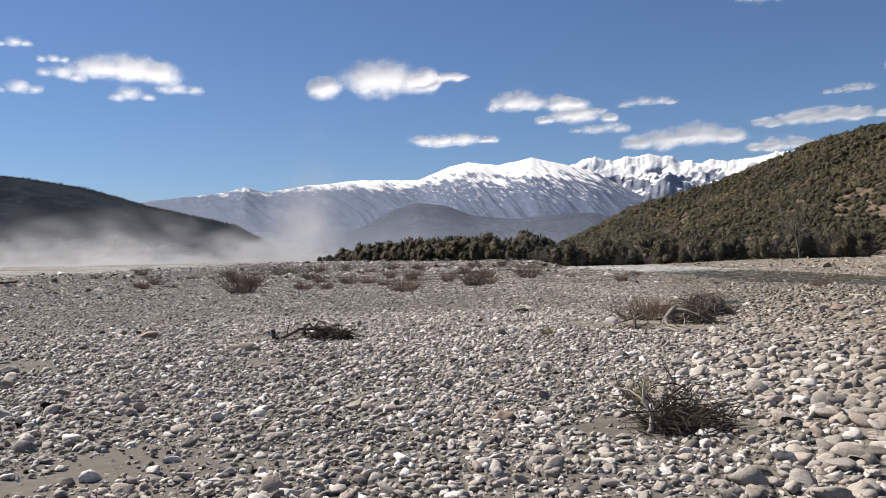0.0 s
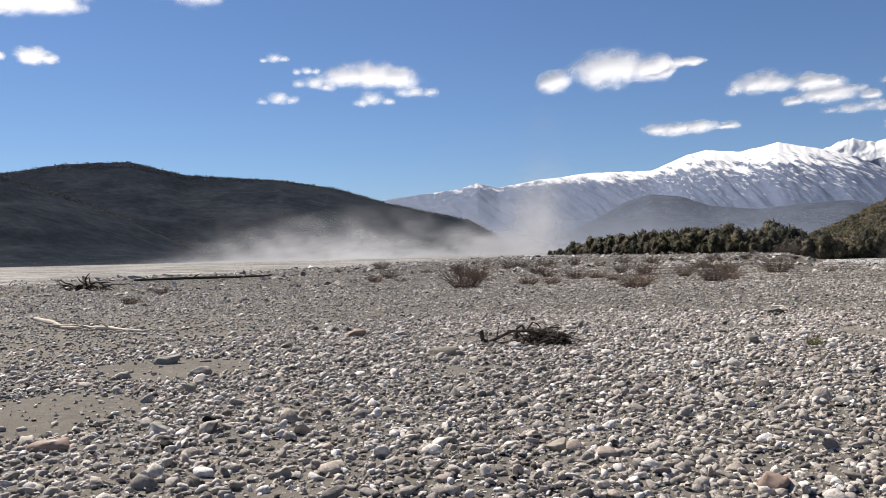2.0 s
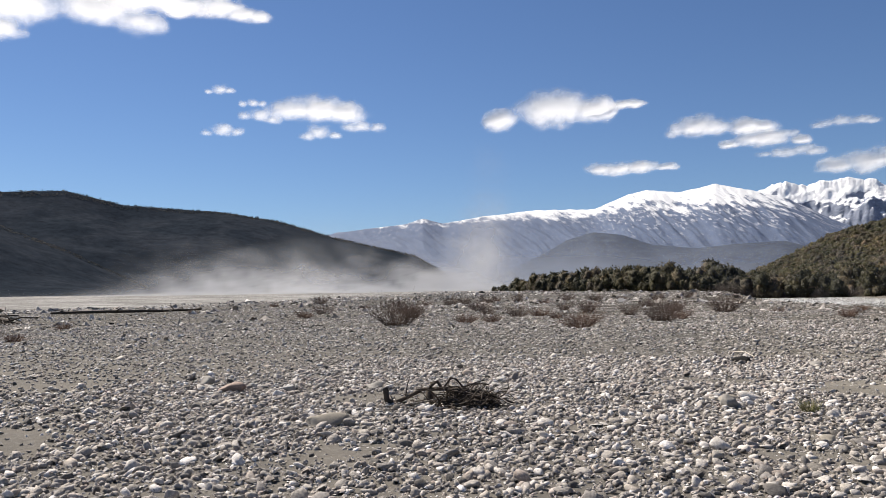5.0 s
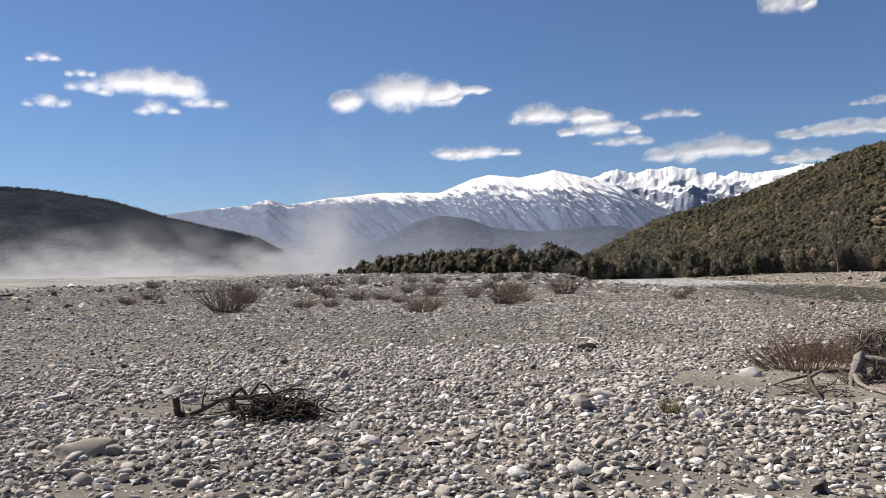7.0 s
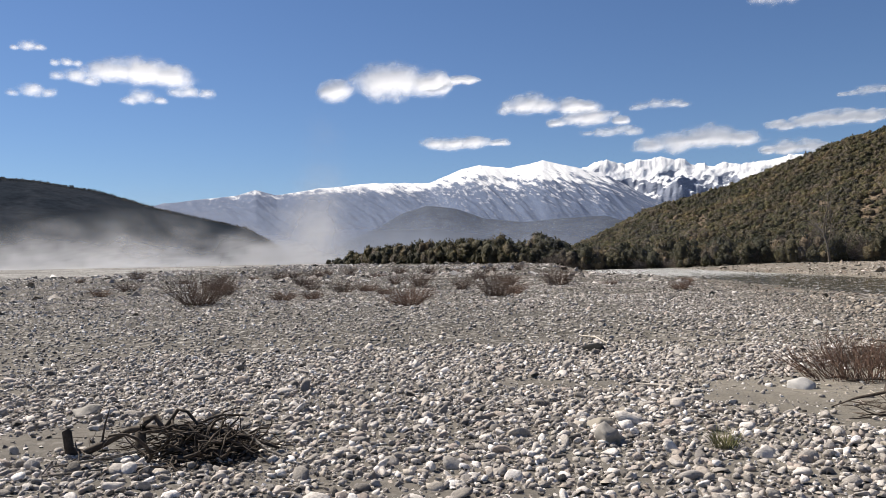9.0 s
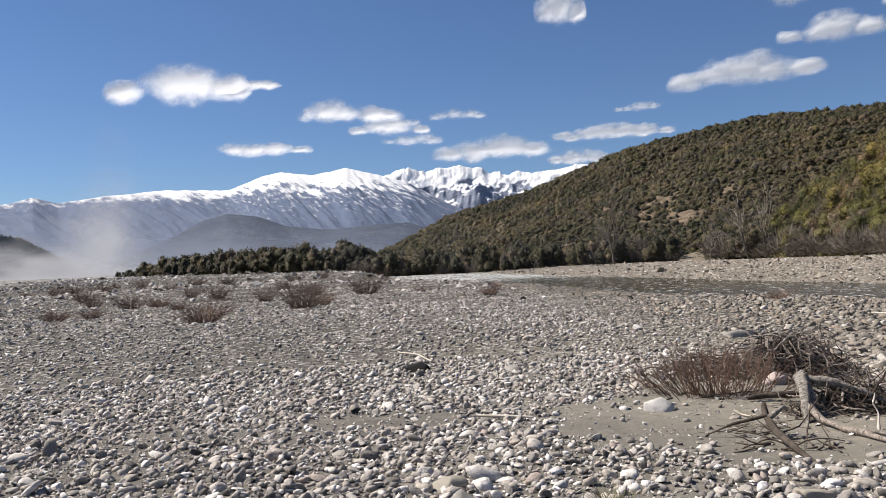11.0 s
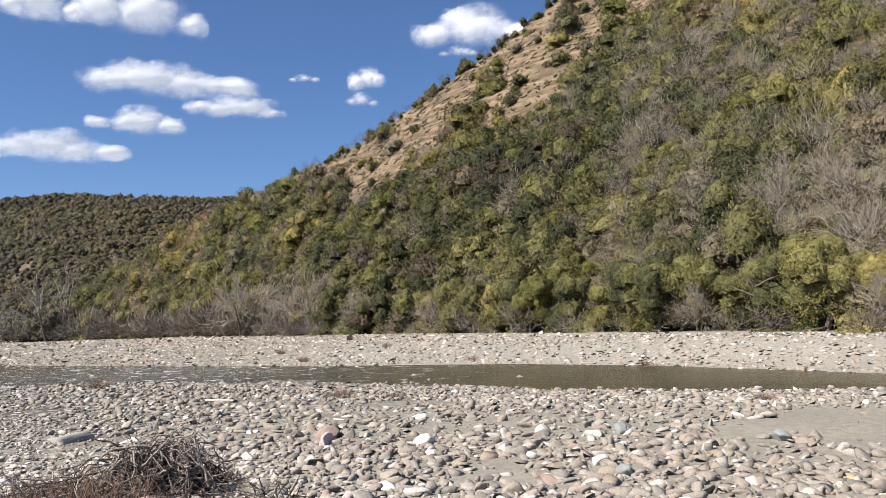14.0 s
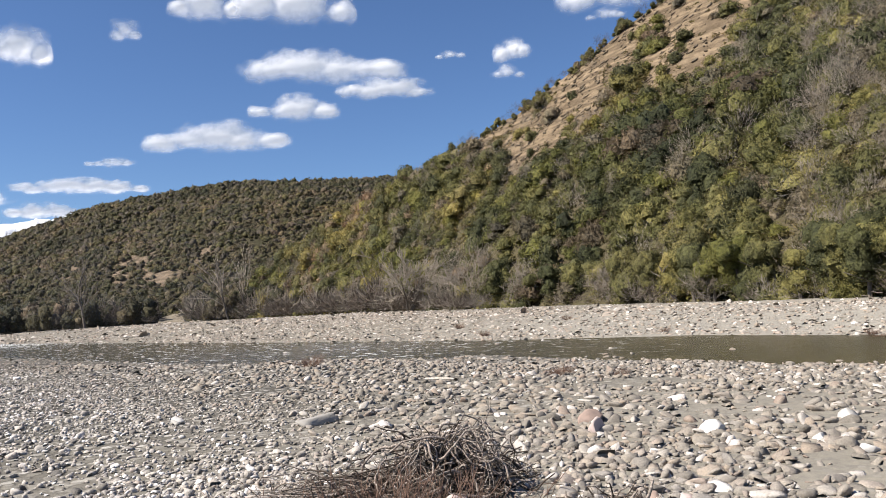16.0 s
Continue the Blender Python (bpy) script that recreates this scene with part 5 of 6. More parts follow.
def part_tube(root, name, material, pts, radii, sides, label=""):
    """One rod-like part, subdivided so that it bends softly."""
    p_, r_ = np.array(pts, float), np.array(radii, float)
    t0, t1 = np.arange(len(p_)), np.linspace(0, len(p_) - 1, 7 * (len(p_) - 1) + 1)
    q = np.stack([np.interp(t1, t0, p_[:, k]) for k in range(3)], 1)
    q[1:-1] = (q[:-2] + 2 * q[1:-1] + q[2:]) / 4
    q = q + 0.35 * r_.mean() * (np.stack([fbm(t1 * 1.1 + 7 * k, t1 * 0 + k, 3, 40 + k) for k in range(3)], 1) - 0.5)
    rad = np.interp(t1, t0, r_) * (1 + 0.7 * (fbm(t1 * 1.3, t1 * 0 + len(name), 2, 3) - 0.5))
    v, f = tube(q, rad * 0.82, sides + 3)
    core = np.repeat(q, sides + 3, 0)
    ang = np.tile(np.arange(sides + 3), len(q)) * 2 * np.pi / (sides + 3)
    run = np.repeat(t1, sides + 3)
    knots = fbm(np.cos(ang) * 1.3 + run * 0.7, np.sin(ang) * 1.3 + run * 0.35, 3, 12 + len(name), 0.6)
    ridge_ = fbm(ang * 1.6, run * 0.25, 3, 31 + len(name), 0.6)
    v = core + (v - core) * (0.02 + 1.05 * knots + 1.0 * ridge_)[:, None]
    return mesh_object(name, v, f, material, True, root, label)


stand(root_heap(), 5.5, 18.65)


def willow_clump():
    """Leafless shoots in a long clump."""
    r = np.random.default_rng(505)
    root = tagged(new("red_bush"), "leafless reddish willow bush beside the driftwood heap", "bush")
    a, b, c = Pile(), Pile(), Pile()
    for _ in range(175):
        k, w = 0.62 * r.normal() * 0.6, 0.13 * r.normal()
        foot_ = np.array([0.8 * k + 0.6 * w, -0.6 * k + 0.8 * w, -0.02])
        out = np.array([0.8, -0.6, 0]) * (k * 1.15 + 0.25 * r.normal() - 0.12) + np.array([0.6, 0.8, 0]) * (0.9 * w + 0.3 * r.normal())
        ln = 0.62 * (0.6 + 0.5 * r.random())
        p_ = wander(foot_, out + np.array([0, 0, 0.75]), ln, 6, 0.09, 0.0, r)
        a.add(*tube(p_, np.linspace(0.0055, 0.002, 7), 3))
        for _ in range(3):
            i_ = r.integers(2, 6)
            d_ = p_[i_] - p_[i_ - 1]
            b.add(*tube(wander(p_[i_], d_ / np.linalg.norm(d_) + 0.4 * r.normal(size=3), ln * 0.35, 3, 0.1, 0, r), np.linspace(0.0035, 0.0015, 4), 3))
    for _ in range(8):
        c.add(*tube(wander((0.5 * r.normal() * 0.6, -0.3 * r.normal() * 0.6, 0.01), (r.normal(), r.normal(), 0.05), 0.4, 4, 0.2, 0.04, r), np.linspace(0.013, 0.006, 5), 5))
    tagged(a.make("twig_fan", M_REDTWIG, True, root), kind="stuff")
    tagged(b.make("side_twig_fan", M_REDTWIG, True, root), kind="stuff")
    c.make("root_crown", M_DARKWOOD, True, root)
    return root


stand(willow_clump(), 4.95, 19.6)


def forked_stick():
    r = np.random.default_rng(511)
    root = tagged(new("forked_driftwood"), "dark forked piece of driftwood on the sand", "driftwood")
    part_tube(root, "fork", M_DARKWOOD, [(0.12, 0.42, 0.27), (0.04, 0.28, 0.20), (-0.02, 0.05, 0.10), (-0.12, -0.35, 0.04), (-0.2, -0.7, 0.0)], [0.018, 0.028, 0.034, 0.026, 0.014], 8)
    part_tube(root, "arm", M_DRIFT, [(0.02, 0.22, 0.18), (0.20, 0.26, 0.26), (0.27, 0.30, 0.22)], [0.03, 0.03, 0.02], 7)
    part_tube(root, "branch", M_DARKWOOD, [(0.02, 0.25, 0.2), (-0.2, 0.42, 0.12), (-0.42, 0.5, 0.02)], [0.018, 0.013, 0.008], 6)
    b = Pile()
    for _ in range(26):
        at = (0.45 * r.normal() * 0.6, 0.5 * r.normal() * 0.6, 0.015)
        b.add(*tube(wander(at, (r.normal(), r.normal(), 0.04), 0.3 + 0.35 * r.random(), 5, 0.2, 0.03, r), np.linspace(0.009, 0.004, 6), 4))
    tagged(b.make("twig_litter", M_TWIG, True, root), kind="stuff")
    return root


stand(forked_stick(), 4.1, 17.15)


def splintered_wood():
    r = np.random.default_rng(513)
    root = tagged(new("splintered_wood"), "pale splintered wood lying among cobbles", "driftwood")
    for k in range(6):
        o = 0.05 * r.normal(size=2)
        part_tube(root, "splinter", M_PALEWOOD, [(-0.28 + o[0], 0.16 + o[1], 0.05 + 0.03 * k * 0.5), (0, o[1], 0.07 + 0.015 * k), (0.26 + o[0], -0.2 + o[1] * 2, 0.05 + 0.02 * r.random())], [0.012, 0.028, 0.010], 5)
    return root


stand(splintered_wood(), 4.45, 15.9, 0, 0.6)


def dead_branch():
    """A flattened dead branch with a kinked butt."""
    r = np.random.default_rng(521)
    root = tagged(new("dead_branch"), "dark dead branch with tangled twigs lying on gravel", "branch")
    limb, twigs = Pile(), Pile()
    limb.add(*tube([(-0.94, -0.02, 0.22), (-0.93, -0.02, 0.20), (-0.91, -0.02, 0.05), (-0.80, 0, 0.02), (-0.66, 0.04, 0.08), (-0.56, 0.06, 0.13), (-0.42, 0.06, 0.20), (-0.12, 0.08, 0.21), (0.2, 0.06, 0.20), (0.55, 0.02, 0.13), (0.85, -0.03, 0.04)],
                   [0.034, 0.040, 0.044, 0.032, 0.028, 0.026, 0.026, 0.028, 0.026, 0.02, 0.012], 7))
    limb.add(*tube([(-0.31, -0.02, 0.02), (-0.31, -0.01, 0.18), (-0.28, 0.02, 0.28), (-0.20, 0.03, 0.31), (-0.12, 0.0, 0.20)], [0.048, 0.046, 0.036, 0.026, 0.02], 7))
    limb.add(*tube([(-0.12, 0.05, 0.22), (-0.02, 0.06, 0.36), (0.06, 0.06, 0.34), (0.16, 0.05, 0.22)], [0.018, 0.016, 0.014, 0.012], 6))
    limb.add(*tube([(-0.66, 0.04, 0.10), (-0.64, 0.05, 0.24), (-0.60, 0.06, 0.38)], [0.011, 0.008, 0.005], 5))
    tangle(twigs, (0.22, 0.0, 0.0), 1.0, 0.22, 230, r, 0.015, 0.42)
    tangle(twigs, (0.3, -0.05, 0.0), 0.7, 0.16, 90, r, 0.022, 0.30)
    tangle(twigs, (-0.1, 0.0, 0.0), 1.5, 0.10, 40, r, 0.008, 0.6)
    mesh_object("bleached_stick", *tube([(-0.85, -0.45, 0.02), (-0.45, -0.3, 0.05), (0.0, -0.12, 0.12), (0.3, 0.0, 0.16)], [0.008, 0.014, 0.016, 0.012], 5), M_DRIFT, True, root, "bleached stick")
    mesh_object("bleached_stick", *tube([(0.55, 0.0, 0.18), (0.8, -0.2, 0.06), (0.98, -0.3, 0.02)], [0.013, 0.012, 0.008], 5), M_DRIFT, True, root, "bleached stick")
    mesh_object("bleached_stick", *tube([(-0.75, -0.62, 0.1), (-0.78, -0.75, 0.02), (-0.5, -0.66, 0.03), (-0.1, -0.5, 0.04)], [0.009, 0.01, 0.009, 0.006], 5), M_DRIFT, True, root, "bleached stick")
    limb.make("limb", M_DARKWOOD, True, root)
    tagged(twigs.make("twig_tangle", M_DARKWOOD, True, root), kind="stuff")
    return root


stand(dead_branch(), -2.5, 16.05)


def brush_clump():
    """An uprooted bush with a white stick through it."""
    root = twig_bush("uprooted_bush", 0.7, 0.34, 36, 531, M_DARKWOOD, "uprooted dry grey bush with a bleached stick, on cobbles", "bush", "", 1.5, 0.004)
    r = np.random.default_rng(532)
    t_, p_ = Pile(), Pile()
    tangle(t_, (0.16, 0.05, 0.0), 0.85, 0.42, 300, r, 0.007, 0.36)
    tangle(t_, (-0.05, 0.0, 0.0), 0.55, 0.5, 90, r, 0.006, 0.4)
    p_.add(*tube([(-0.22, -0.12, 0.0), (-0.20, -0.1, 0.16), (-0.27, -0.08, 0.26), (-0.25, -0.06, 0.44)], [0.022, 0.018, 0.014, 0.008], 6))
    p_.add(*tube([(-0.27, -0.08, 0.27), (-0.36, 0.0, 0.34), (-0.45, 0.05, 0.36)], [0.010, 0.008, 0.005], 5))
    tagged(t_.make("twig_tangle", M_DARKWOOD, True, root), kind="stuff")
    p_.make("bleached_stick", M_PALEWOOD, True, root, "bleached white stick")
    return root


stand(brush_clump(), 1.95, 6.95)


def fallen_trunk(name, points, radii, label, material, twigs, seed, length=0.8):
    r = np.random.default_rng(seed)
    root = tagged(new(name), label, "driftwood")
    k0, k1 = np.arange(len(points)), np.linspace(0, len(points) - 1, 5 * len(points))
    q = np.stack([np.interp(k1, k0, np.array(points, float)[:, c]) for c in range(3)], 1)
    radii = np.interp(k1, k0, radii) * (1 + 0.5 * (fbm(k1 * 2.2, k1 * 0 + seed, 3, 8) - 0.5))
    wig = np.linalg.norm(q[-1] - q[0]) * 0.035
    q[:, 1] += wig * 2 * (fbm(k1 * 1.1, k1 * 0 + seed, 3, 5) - 0.5)
    q[:, 2] += wig * 0.6 * (fbm(k1 * 1.4, k1 * 0 + seed, 3, 6) - 0.4)
    for _ in range(twigs):
        i = r.integers(1, len(q))
        b_ = tube(wander(q[i], (r.normal(), r.normal(), 0.06), length * (0.4 + r.random()), 5, 0.2, 0.04, r), np.linspace(radii[i] * 0.55, radii[i] * 0.15, 6), 5)
        mesh_object("branch", *b_, material, True, root)
    mesh_object("trunk", *tube(q, radii, 8), material, True, root)
    return root


def on_land(pts):
    return [(px, py, float(land(px, py)) + pz) for px, py, pz in pts]


fallen_trunk("pale_branch", on_land([(-18.0, 21.0, 0.16), (-16.6, 20.3, 0.10), (-15.2, 19.4, 0.07), (-13.6, 18.8, 0.08), (-11.8, 17.75, 0.05)]), [0.065, 0.06, 0.055, 0.045, 0.025], "long bleached branch lying on the gravel", M_PALEWOOD, 9, 541, 0.9)
fallen_trunk("drift_log", on_land([(-66, 88, 0.2), (-60, 91, 0.35), (-55, 93.5, 0.3), (-51, 96, 0.5)]), [0.14, 0.18, 0.16, 0.09], "long dark drift log on the far gravel", M_DARKWOOD, 16, 542, 1.8)
fallen_trunk("drift_pile", on_land([(-55, 64, 0.3), (-52.5, 63.4, 0.5), (-50, 63, 0.3)]), [0.2, 0.25, 0.15], "dark tangle of drift branches on the plain", M_DARKWOOD, 40, 543, 2.0)
def drift_clump():
    """A low tangle of drift wood caught on the flats."""
    r = np.random.default_rng(551)
    root = tagged(new("drift_clump"), "low dark tangle of drift twigs on the flats", "driftwood", "drift clumps on the flats")
    t_ = Pile()
    tangle(t_, (0, 0, 0.0), 2.0, 0.35, 70, r, 0.022, 0.9)
    tagged(t_.make("twig_tangle", M_DARKWOOD, True, root), kind="stuff")
    mesh_object("limb", *tube(wander((-1.0, 0.1, 0.12), (1, -0.1, 0.02), 2.2, 9, 0.12, 0.01, r), np.linspace(0.07, 0.03, 10), 7), M_DARKWOOD, True, root)
    return root


CLUMP = drift_clump()
CLUMPS = ((-40.1, 35.3), (-47.2, 42.4), (-59.6, 72.5), (-47.2, 59.1), (-86.7, 97.6))
stand(CLUMP, *CLUMPS[0], 20, 0.5)
for k, (cx, cy) in enumerate(CLUMPS[1:]):
    again(CLUMP, cx, cy, 67.0 * k, 0.5 + 0.15 * (k % 3))
fallen_trunk("bleached_pole", on_land([(13.7, 27.1, 0.06), (13.82, 26.8, 0.06), (13.95, 26.5, 0.05)]), [0.028, 0.03, 0.02], "bleached pole lying near the water", M_PALEWOOD, 0, 544)
fallen_trunk("bleached_stick", on_land([(2.1, 19.5, 0.03), (2.35, 19.33, 0.035), (2.6, 19.15, 0.03)]), [0.014, 0.017, 0.012], "short bleached stick lying on pebbles", M_PALEWOOD, 0, 547)
fallen_trunk("thin_stick", on_land([(2.45, 26.3, 0.04), (2.6, 25.2, 0.07), (2.68, 24.4, 0.05)]), [0.010, 0.014, 0.010], "thin pale stick beside a dark stone", M_PALEWOOD, 2, 546, 0.3)


def boulder(name, x, y, sx, sy, sz, turn_, seed, material, label):
    v, f = stone_template(3, seed, 9, 0.90)
    n = np.array([noise.noise(Vector(q) * 1.6 + Vector((seed, 0, 0))) for q in v])
    n = n + 0.45 * np.array([noise.noise(Vector(q) * 4.2 + Vector((0, seed, 0))) for q in v])
    v = v * (1 + 0.21 * n[:, None])
    v = v * np.array([sx, sy, sz]) / 2
    ob = mesh_object(name, v, f, material)
    ob.matrix_basis = pose(x, y, float(land(x, y)) + sz * 0.12, 4, -5, turn_)
    return tagged(ob, label, "stone", "single large stones")


M_ROSE = plain_stone("rose_grey_stone", (0.44, 0.36, 0.335), (0.33, 0.27, 0.25))
M_PINK = plain_stone("brown_pink_stone", (0.29, 0.215, 0.18), (0.21, 0.155, 0.13))
boulder("white_rock", 3.97, 19.05, 0.36, 0.30, 0.27, 20, 601, M_WHITE, "white limestone lump on bare sand")
boulder("black_stone", 2.3, 23.8, 0.74, 0.48, 0.24, 10, 602, M_BLACK, "dark grey-black rounded stone on gravel")
boulder("slab_stone", 8.8, 25.0, 0.80, 0.5, 0.26, -20, 603, M_GREY, "flat grey-brown slab of stone among cobbles")
boulder("base_rock", 2.12, 6.62, 0.22, 0.2, 0.17, 30, 604, M_WHITE, "pale rock at the foot of a dry bush")
boulder("pink_slab", 5.98, 19.9, 0.44, 0.22, 0.24, -35, 605, M_ROSE, "pale pinkish rock lodged in the driftwood heap")


for nm, bx, by, sx_, sy_, sz_, tn, mt, lb in (
        ("brown_slab", -5.2, 7.75, 0.42, 0.26, 0.20, 25, M_PINK, "angular brown-pink slab on silt"),
        ("tan_block", 0.55, 7.55, 0.19, 0.16, 0.19, 10, M_PINK, "squarish brown-pink stone standing among cobbles"),
        ("grey_boulder", -7.45, 11.5, 0.34, 0.28, 0.18, 60, M_PALE, "flat pale grey boulder on silt"),
        ("grey_boulder", -4.65, 8.4, 0.25, 0.2, 0.2, 10, M_PALE, "pale upright stone among pebbles"),
        ("dark_boulder", -4.16, 7.85, 0.2, 0.16, 0.15, 10, M_BLACK, "small dark stone among pebbles"),
        ("domed_stone", -0.95, 8.35, 0.22, 0.18, 0.20, 30, M_TAN, "smooth domed tan stone among cobbles"),
        ("dark_stone", -2.75, 7.2, 0.16, 0.13, 0.16, 20, M_GREY, "squarish dark grey stone among cobbles"),
        ("pale_boulder", 1.52, 10.65, 0.32, 0.22, 0.15, 10, M_PALE, "pale flat boulder among cobbles"),
        ("white_boulder", 10.2, 18.15, 0.27, 0.2, 0.19, 10, M_WHITE, "white rounded boulder among tan cobbles"),
        ("white_boulder", 9.72, 17.55, 0.29, 0.2, 0.18, 50, M_WHITE, "white elongated boulder among tan cobbles"),
        ("white_boulder", 9.67, 16.7, 0.32, 0.24, 0.18, 0, M_WHITE, "white flat boulder half sunk in silt"),
        ("pale_boulder", 11.62, 18.2, 0.36, 0.28, 0.26, 15, M_PALE, "blocky pale grey boulder among cobbles"),
        ("white_boulder", 7.9, 27.3, 0.33, 0.26, 0.22, 20, M_WHITE, "white rounded boulder on the gravel bar"),
        ("brown_stone", 7.06, 18.6, 0.21, 0.16, 0.13, 40, M_PINK, "reddish-brown stone half sunk in silt"),
        ("dome_boulder", 1.14, 16.2, 0.33, 0.26, 0.30, 10, M_GREY, "smooth domed grey-brown boulder sunk in gravel"),
        ("yellow_stone", 1.56, 17.62, 0.19, 0.16, 0.12, 40, M_TAN, "pale yellowish angular stone among pebbles"),
        ("white_block", 1.89, 16.6, 0.15, 0.09, 0.08, 10, M_WHITE, "small white block of limestone on silt"),
        ("grey_boulder", 3.65, 23.0, 0.42, 0.3, 0.2, 10, M_GREY, "grey-brown boulder on gravel near sand"),
        ("pink_boulder", 9.76, 20.7, 0.40, 0.30, 0.28, 10, M_ROSE, "pinkish smooth boulder among cobbles"),
        ("pink_flat_stone", 6.99, 18.3, 0.36, 0.24, 0.14, 30, M_ROSE, "flat pinkish-tan stone on damp silt"),
        ("pale_boulder", -5.85, 10.6, 0.40, 0.27, 0.19, 5, M_TAN, "smooth pale rounded boulder on gravel"),
        ("grey_boulder", -7.8, 13.0, 0.48, 0.36, 0.27, 15, M_GREY, "smooth grey rounded boulder on gravel"),
        ("grey_boulder", -6.5, 11.9, 0.36, 0.28, 0.18, 40, M_GREY, "flat grey boulder lying on silt"),
        ("brown_boulder", -6.45, 17.4, 0.50, 0.38, 0.28, 0, M_PINK, "reddish-brown angular boulder on gravel"),
        ("grey_boulder", -7.4, 18.3, 0.42, 0.36, 0.27, 70, M_GREY, "grey rounded boulder among pebbles"),
        ("dark_boulder", -4.4, 8.9, 0.27, 0.22, 0.17, 30, M_BLACK, "small dark greenish boulder among pebbles"),
        ("pale_boulder", -3.65, 14.2, 0.62, 0.40, 0.26, 35, M_TAN, "pale tan boulder half sunk in silt"),
        ("pale_boulder", -5.65, 17.8, 0.50, 0.36, 0.20, 10, M_PALE, "pale flat boulder on silt"),
        ("grey_boulder", -4.25, 18.2, 0.48, 0.36, 0.20, 20, M_GREY, "dark grey flat boulder on silt"),
        ("pale_boulder", 3.3, 15.75, 0.30, 0.24, 0.15, 15, M_TAN, "pale rounded boulder among cobbles"),
        ("tan_boulder", 1.75, 13.85, 0.30, 0.22, 0.16, 50, M_TAN, "tan rounded boulder among pebbles"),
        ("tan_boulder", 1.2, 16.9, 0.34, 0.25, 0.18, 5, M_TAN, "smooth tan boulder among pebbles"),
        ("blue_boulder", 11.9, 17.1, 0.38, 0.32, 0.26, 0, M_BLUE, "blue-grey rounded boulder among cobbles"),
        ("pale_boulder", 11.5, 17.4, 0.40, 0.30, 0.22, 60, M_PALE, "pale grey rounded boulder among cobbles"),
        ("white_boulder", 10.27, 19.4, 0.44, 0.34, 0.30, 20, M_WHITE, "white limestone boulder among cobbles"),
        ("brown_boulder", 10.35, 21.1, 0.44, 0.36, 0.28, 0, M_PINK, "smooth brown boulder among cobbles"),
        ("teal_boulder", 11.85, 15.0, 0.36, 0.28, 0.20, 10, M_BLUE, "dark blue-green boulder half buried in silt"),
        ("ochre_stone", 9.35, 14.15, 0.26, 0.2, 0.15, 10, M_OCHRE, "bright ochre stone among grey cobbles"),
        ("blue_boulder", 9.15, 16.2, 0.33, 0.26, 0.2, 45, M_BLUE, "blue-grey boulder among tan cobbles"),
        ("brown_slab", 8.6, 16.9, 0.55, 0.25, 0.18, 60, M_PINK, "long brown slab tilted among cobbles")):
    boulder(nm, bx, by, sx_, sy_, sz_, tn, int(abs(bx * 37 + by * 11)) + 611, mt, lb)


def grass_tuft(x, y, height, n, seed, label):
    r = np.random.default_rng(seed)
    v, f = [], []
    pile_ = Pile()
    for _ in range(n):
        a = r.random() * 2 * np.pi
        q = r.random() * 0.10
        p_ = wander((math.cos(a) * q, math.sin(a) * q, 0), (0.5 * math.cos(a), 0.5 * math.sin(a), 1), height * (0.5 + 0.6 * r.random()), 5, 0.1, 0.06, r)
        pile_.add(*tube(p_, np.linspace(0.0035, 0.001, 6), 3))
    root = tagged(new("grass_tuft"), label, "grass")
    tagged(pile_.make("blade_tuft", M_GRASS, True, root), kind="stuff")
    return stand(root, x, y)


M_GRASS = wood_material("dry_green_grass", (0.17, 0.18, 0.085), (0.25, 0.225, 0.13))
grass_tuft(2.02, 15.95, 0.20, 110, 653, "low dry weed sprawling among the cobbles")
grass_tuft(1.95, 8.25, 0.34, 90, 651, "tuft of dry greenish grass on the gravel")
for gx_, gy_, sz in ((16.4, 25.3, 0.35), (17.65, 16.0, 0.3), (15.5, 33.0, 0.5), (15.8, 25.1, 0.28), (16.3, 23.8, 0.25), (32.0, 22.1, 0.4), (36.5, 43.0, 0.5), (42.0, 41.0, 0.45), (41.0, 48.5, 0.5), (36.0, 32.0, 0.35), (33.0, 22.6, 0.35), (30.5, 13.0, 0.35)):
    again(LOWBUSH, gx_, gy_, 91.0 * gx_ % 360, sz)

# ---------------------------------------------------------------- stones of the gravel bar
def stony(x, y):
    """0 where silt lies bare, 1 where the stones lie close."""
    m = step(fbm(x * 0.42, y * 0.42, 4, 61), 0.17, 0.36)
    for cx, cy, a, b in SILT:
        m = m * step(((x - cx) / a) ** 2 + ((y - cy) / b) ** 2 + 1.8 * (fbm(x * 1.1, y * 1.1, 3, 69) - 0.5), 0.35, 1.25)
    return m


SILT = ((4.3, 18.1, 1.9, 1.7), (5.6, 19.8, 1.2, 1.0), (5.2, 17.2, 1.2, 0.9), (-6.6, 9.0, 1.2, 1.3), (-3.2, 16.8, 1.5, 0.8), (13.5, 14.0, 3.0, 1.6), (2.0, 7.1, 0.9, 0.5), (-7.0, 12.5, 1.6, 1.2), (22.0, 36.0, 3.0, 1.6))
r3 = np.random.default_rng(71)


def sample(n, x0, x1, y0, y1):
    return x0 + (x1 - x0) * r3.random(n), y0 + (y1 - y0) * r3.random(n)


def dist_to_path(x, y):
    t = np.clip(y, 0, 15.5)
    return np.hypot(x - 0.05 * t, y - t)


def cobble_size(x, y, n):
    """Lengths of stones: coarser towards the river."""
    big = step(x - 0.33 * (y - 6) + 2.5 * (fbm(x * 0.3, y * 0.3, 2, 66) - 0.5), 0.8, 4.8)
    med = 0.068 + 0.062 * big
    return med * np.exp((0.42 + 0.20 * big) * r3.normal(size=n)), big


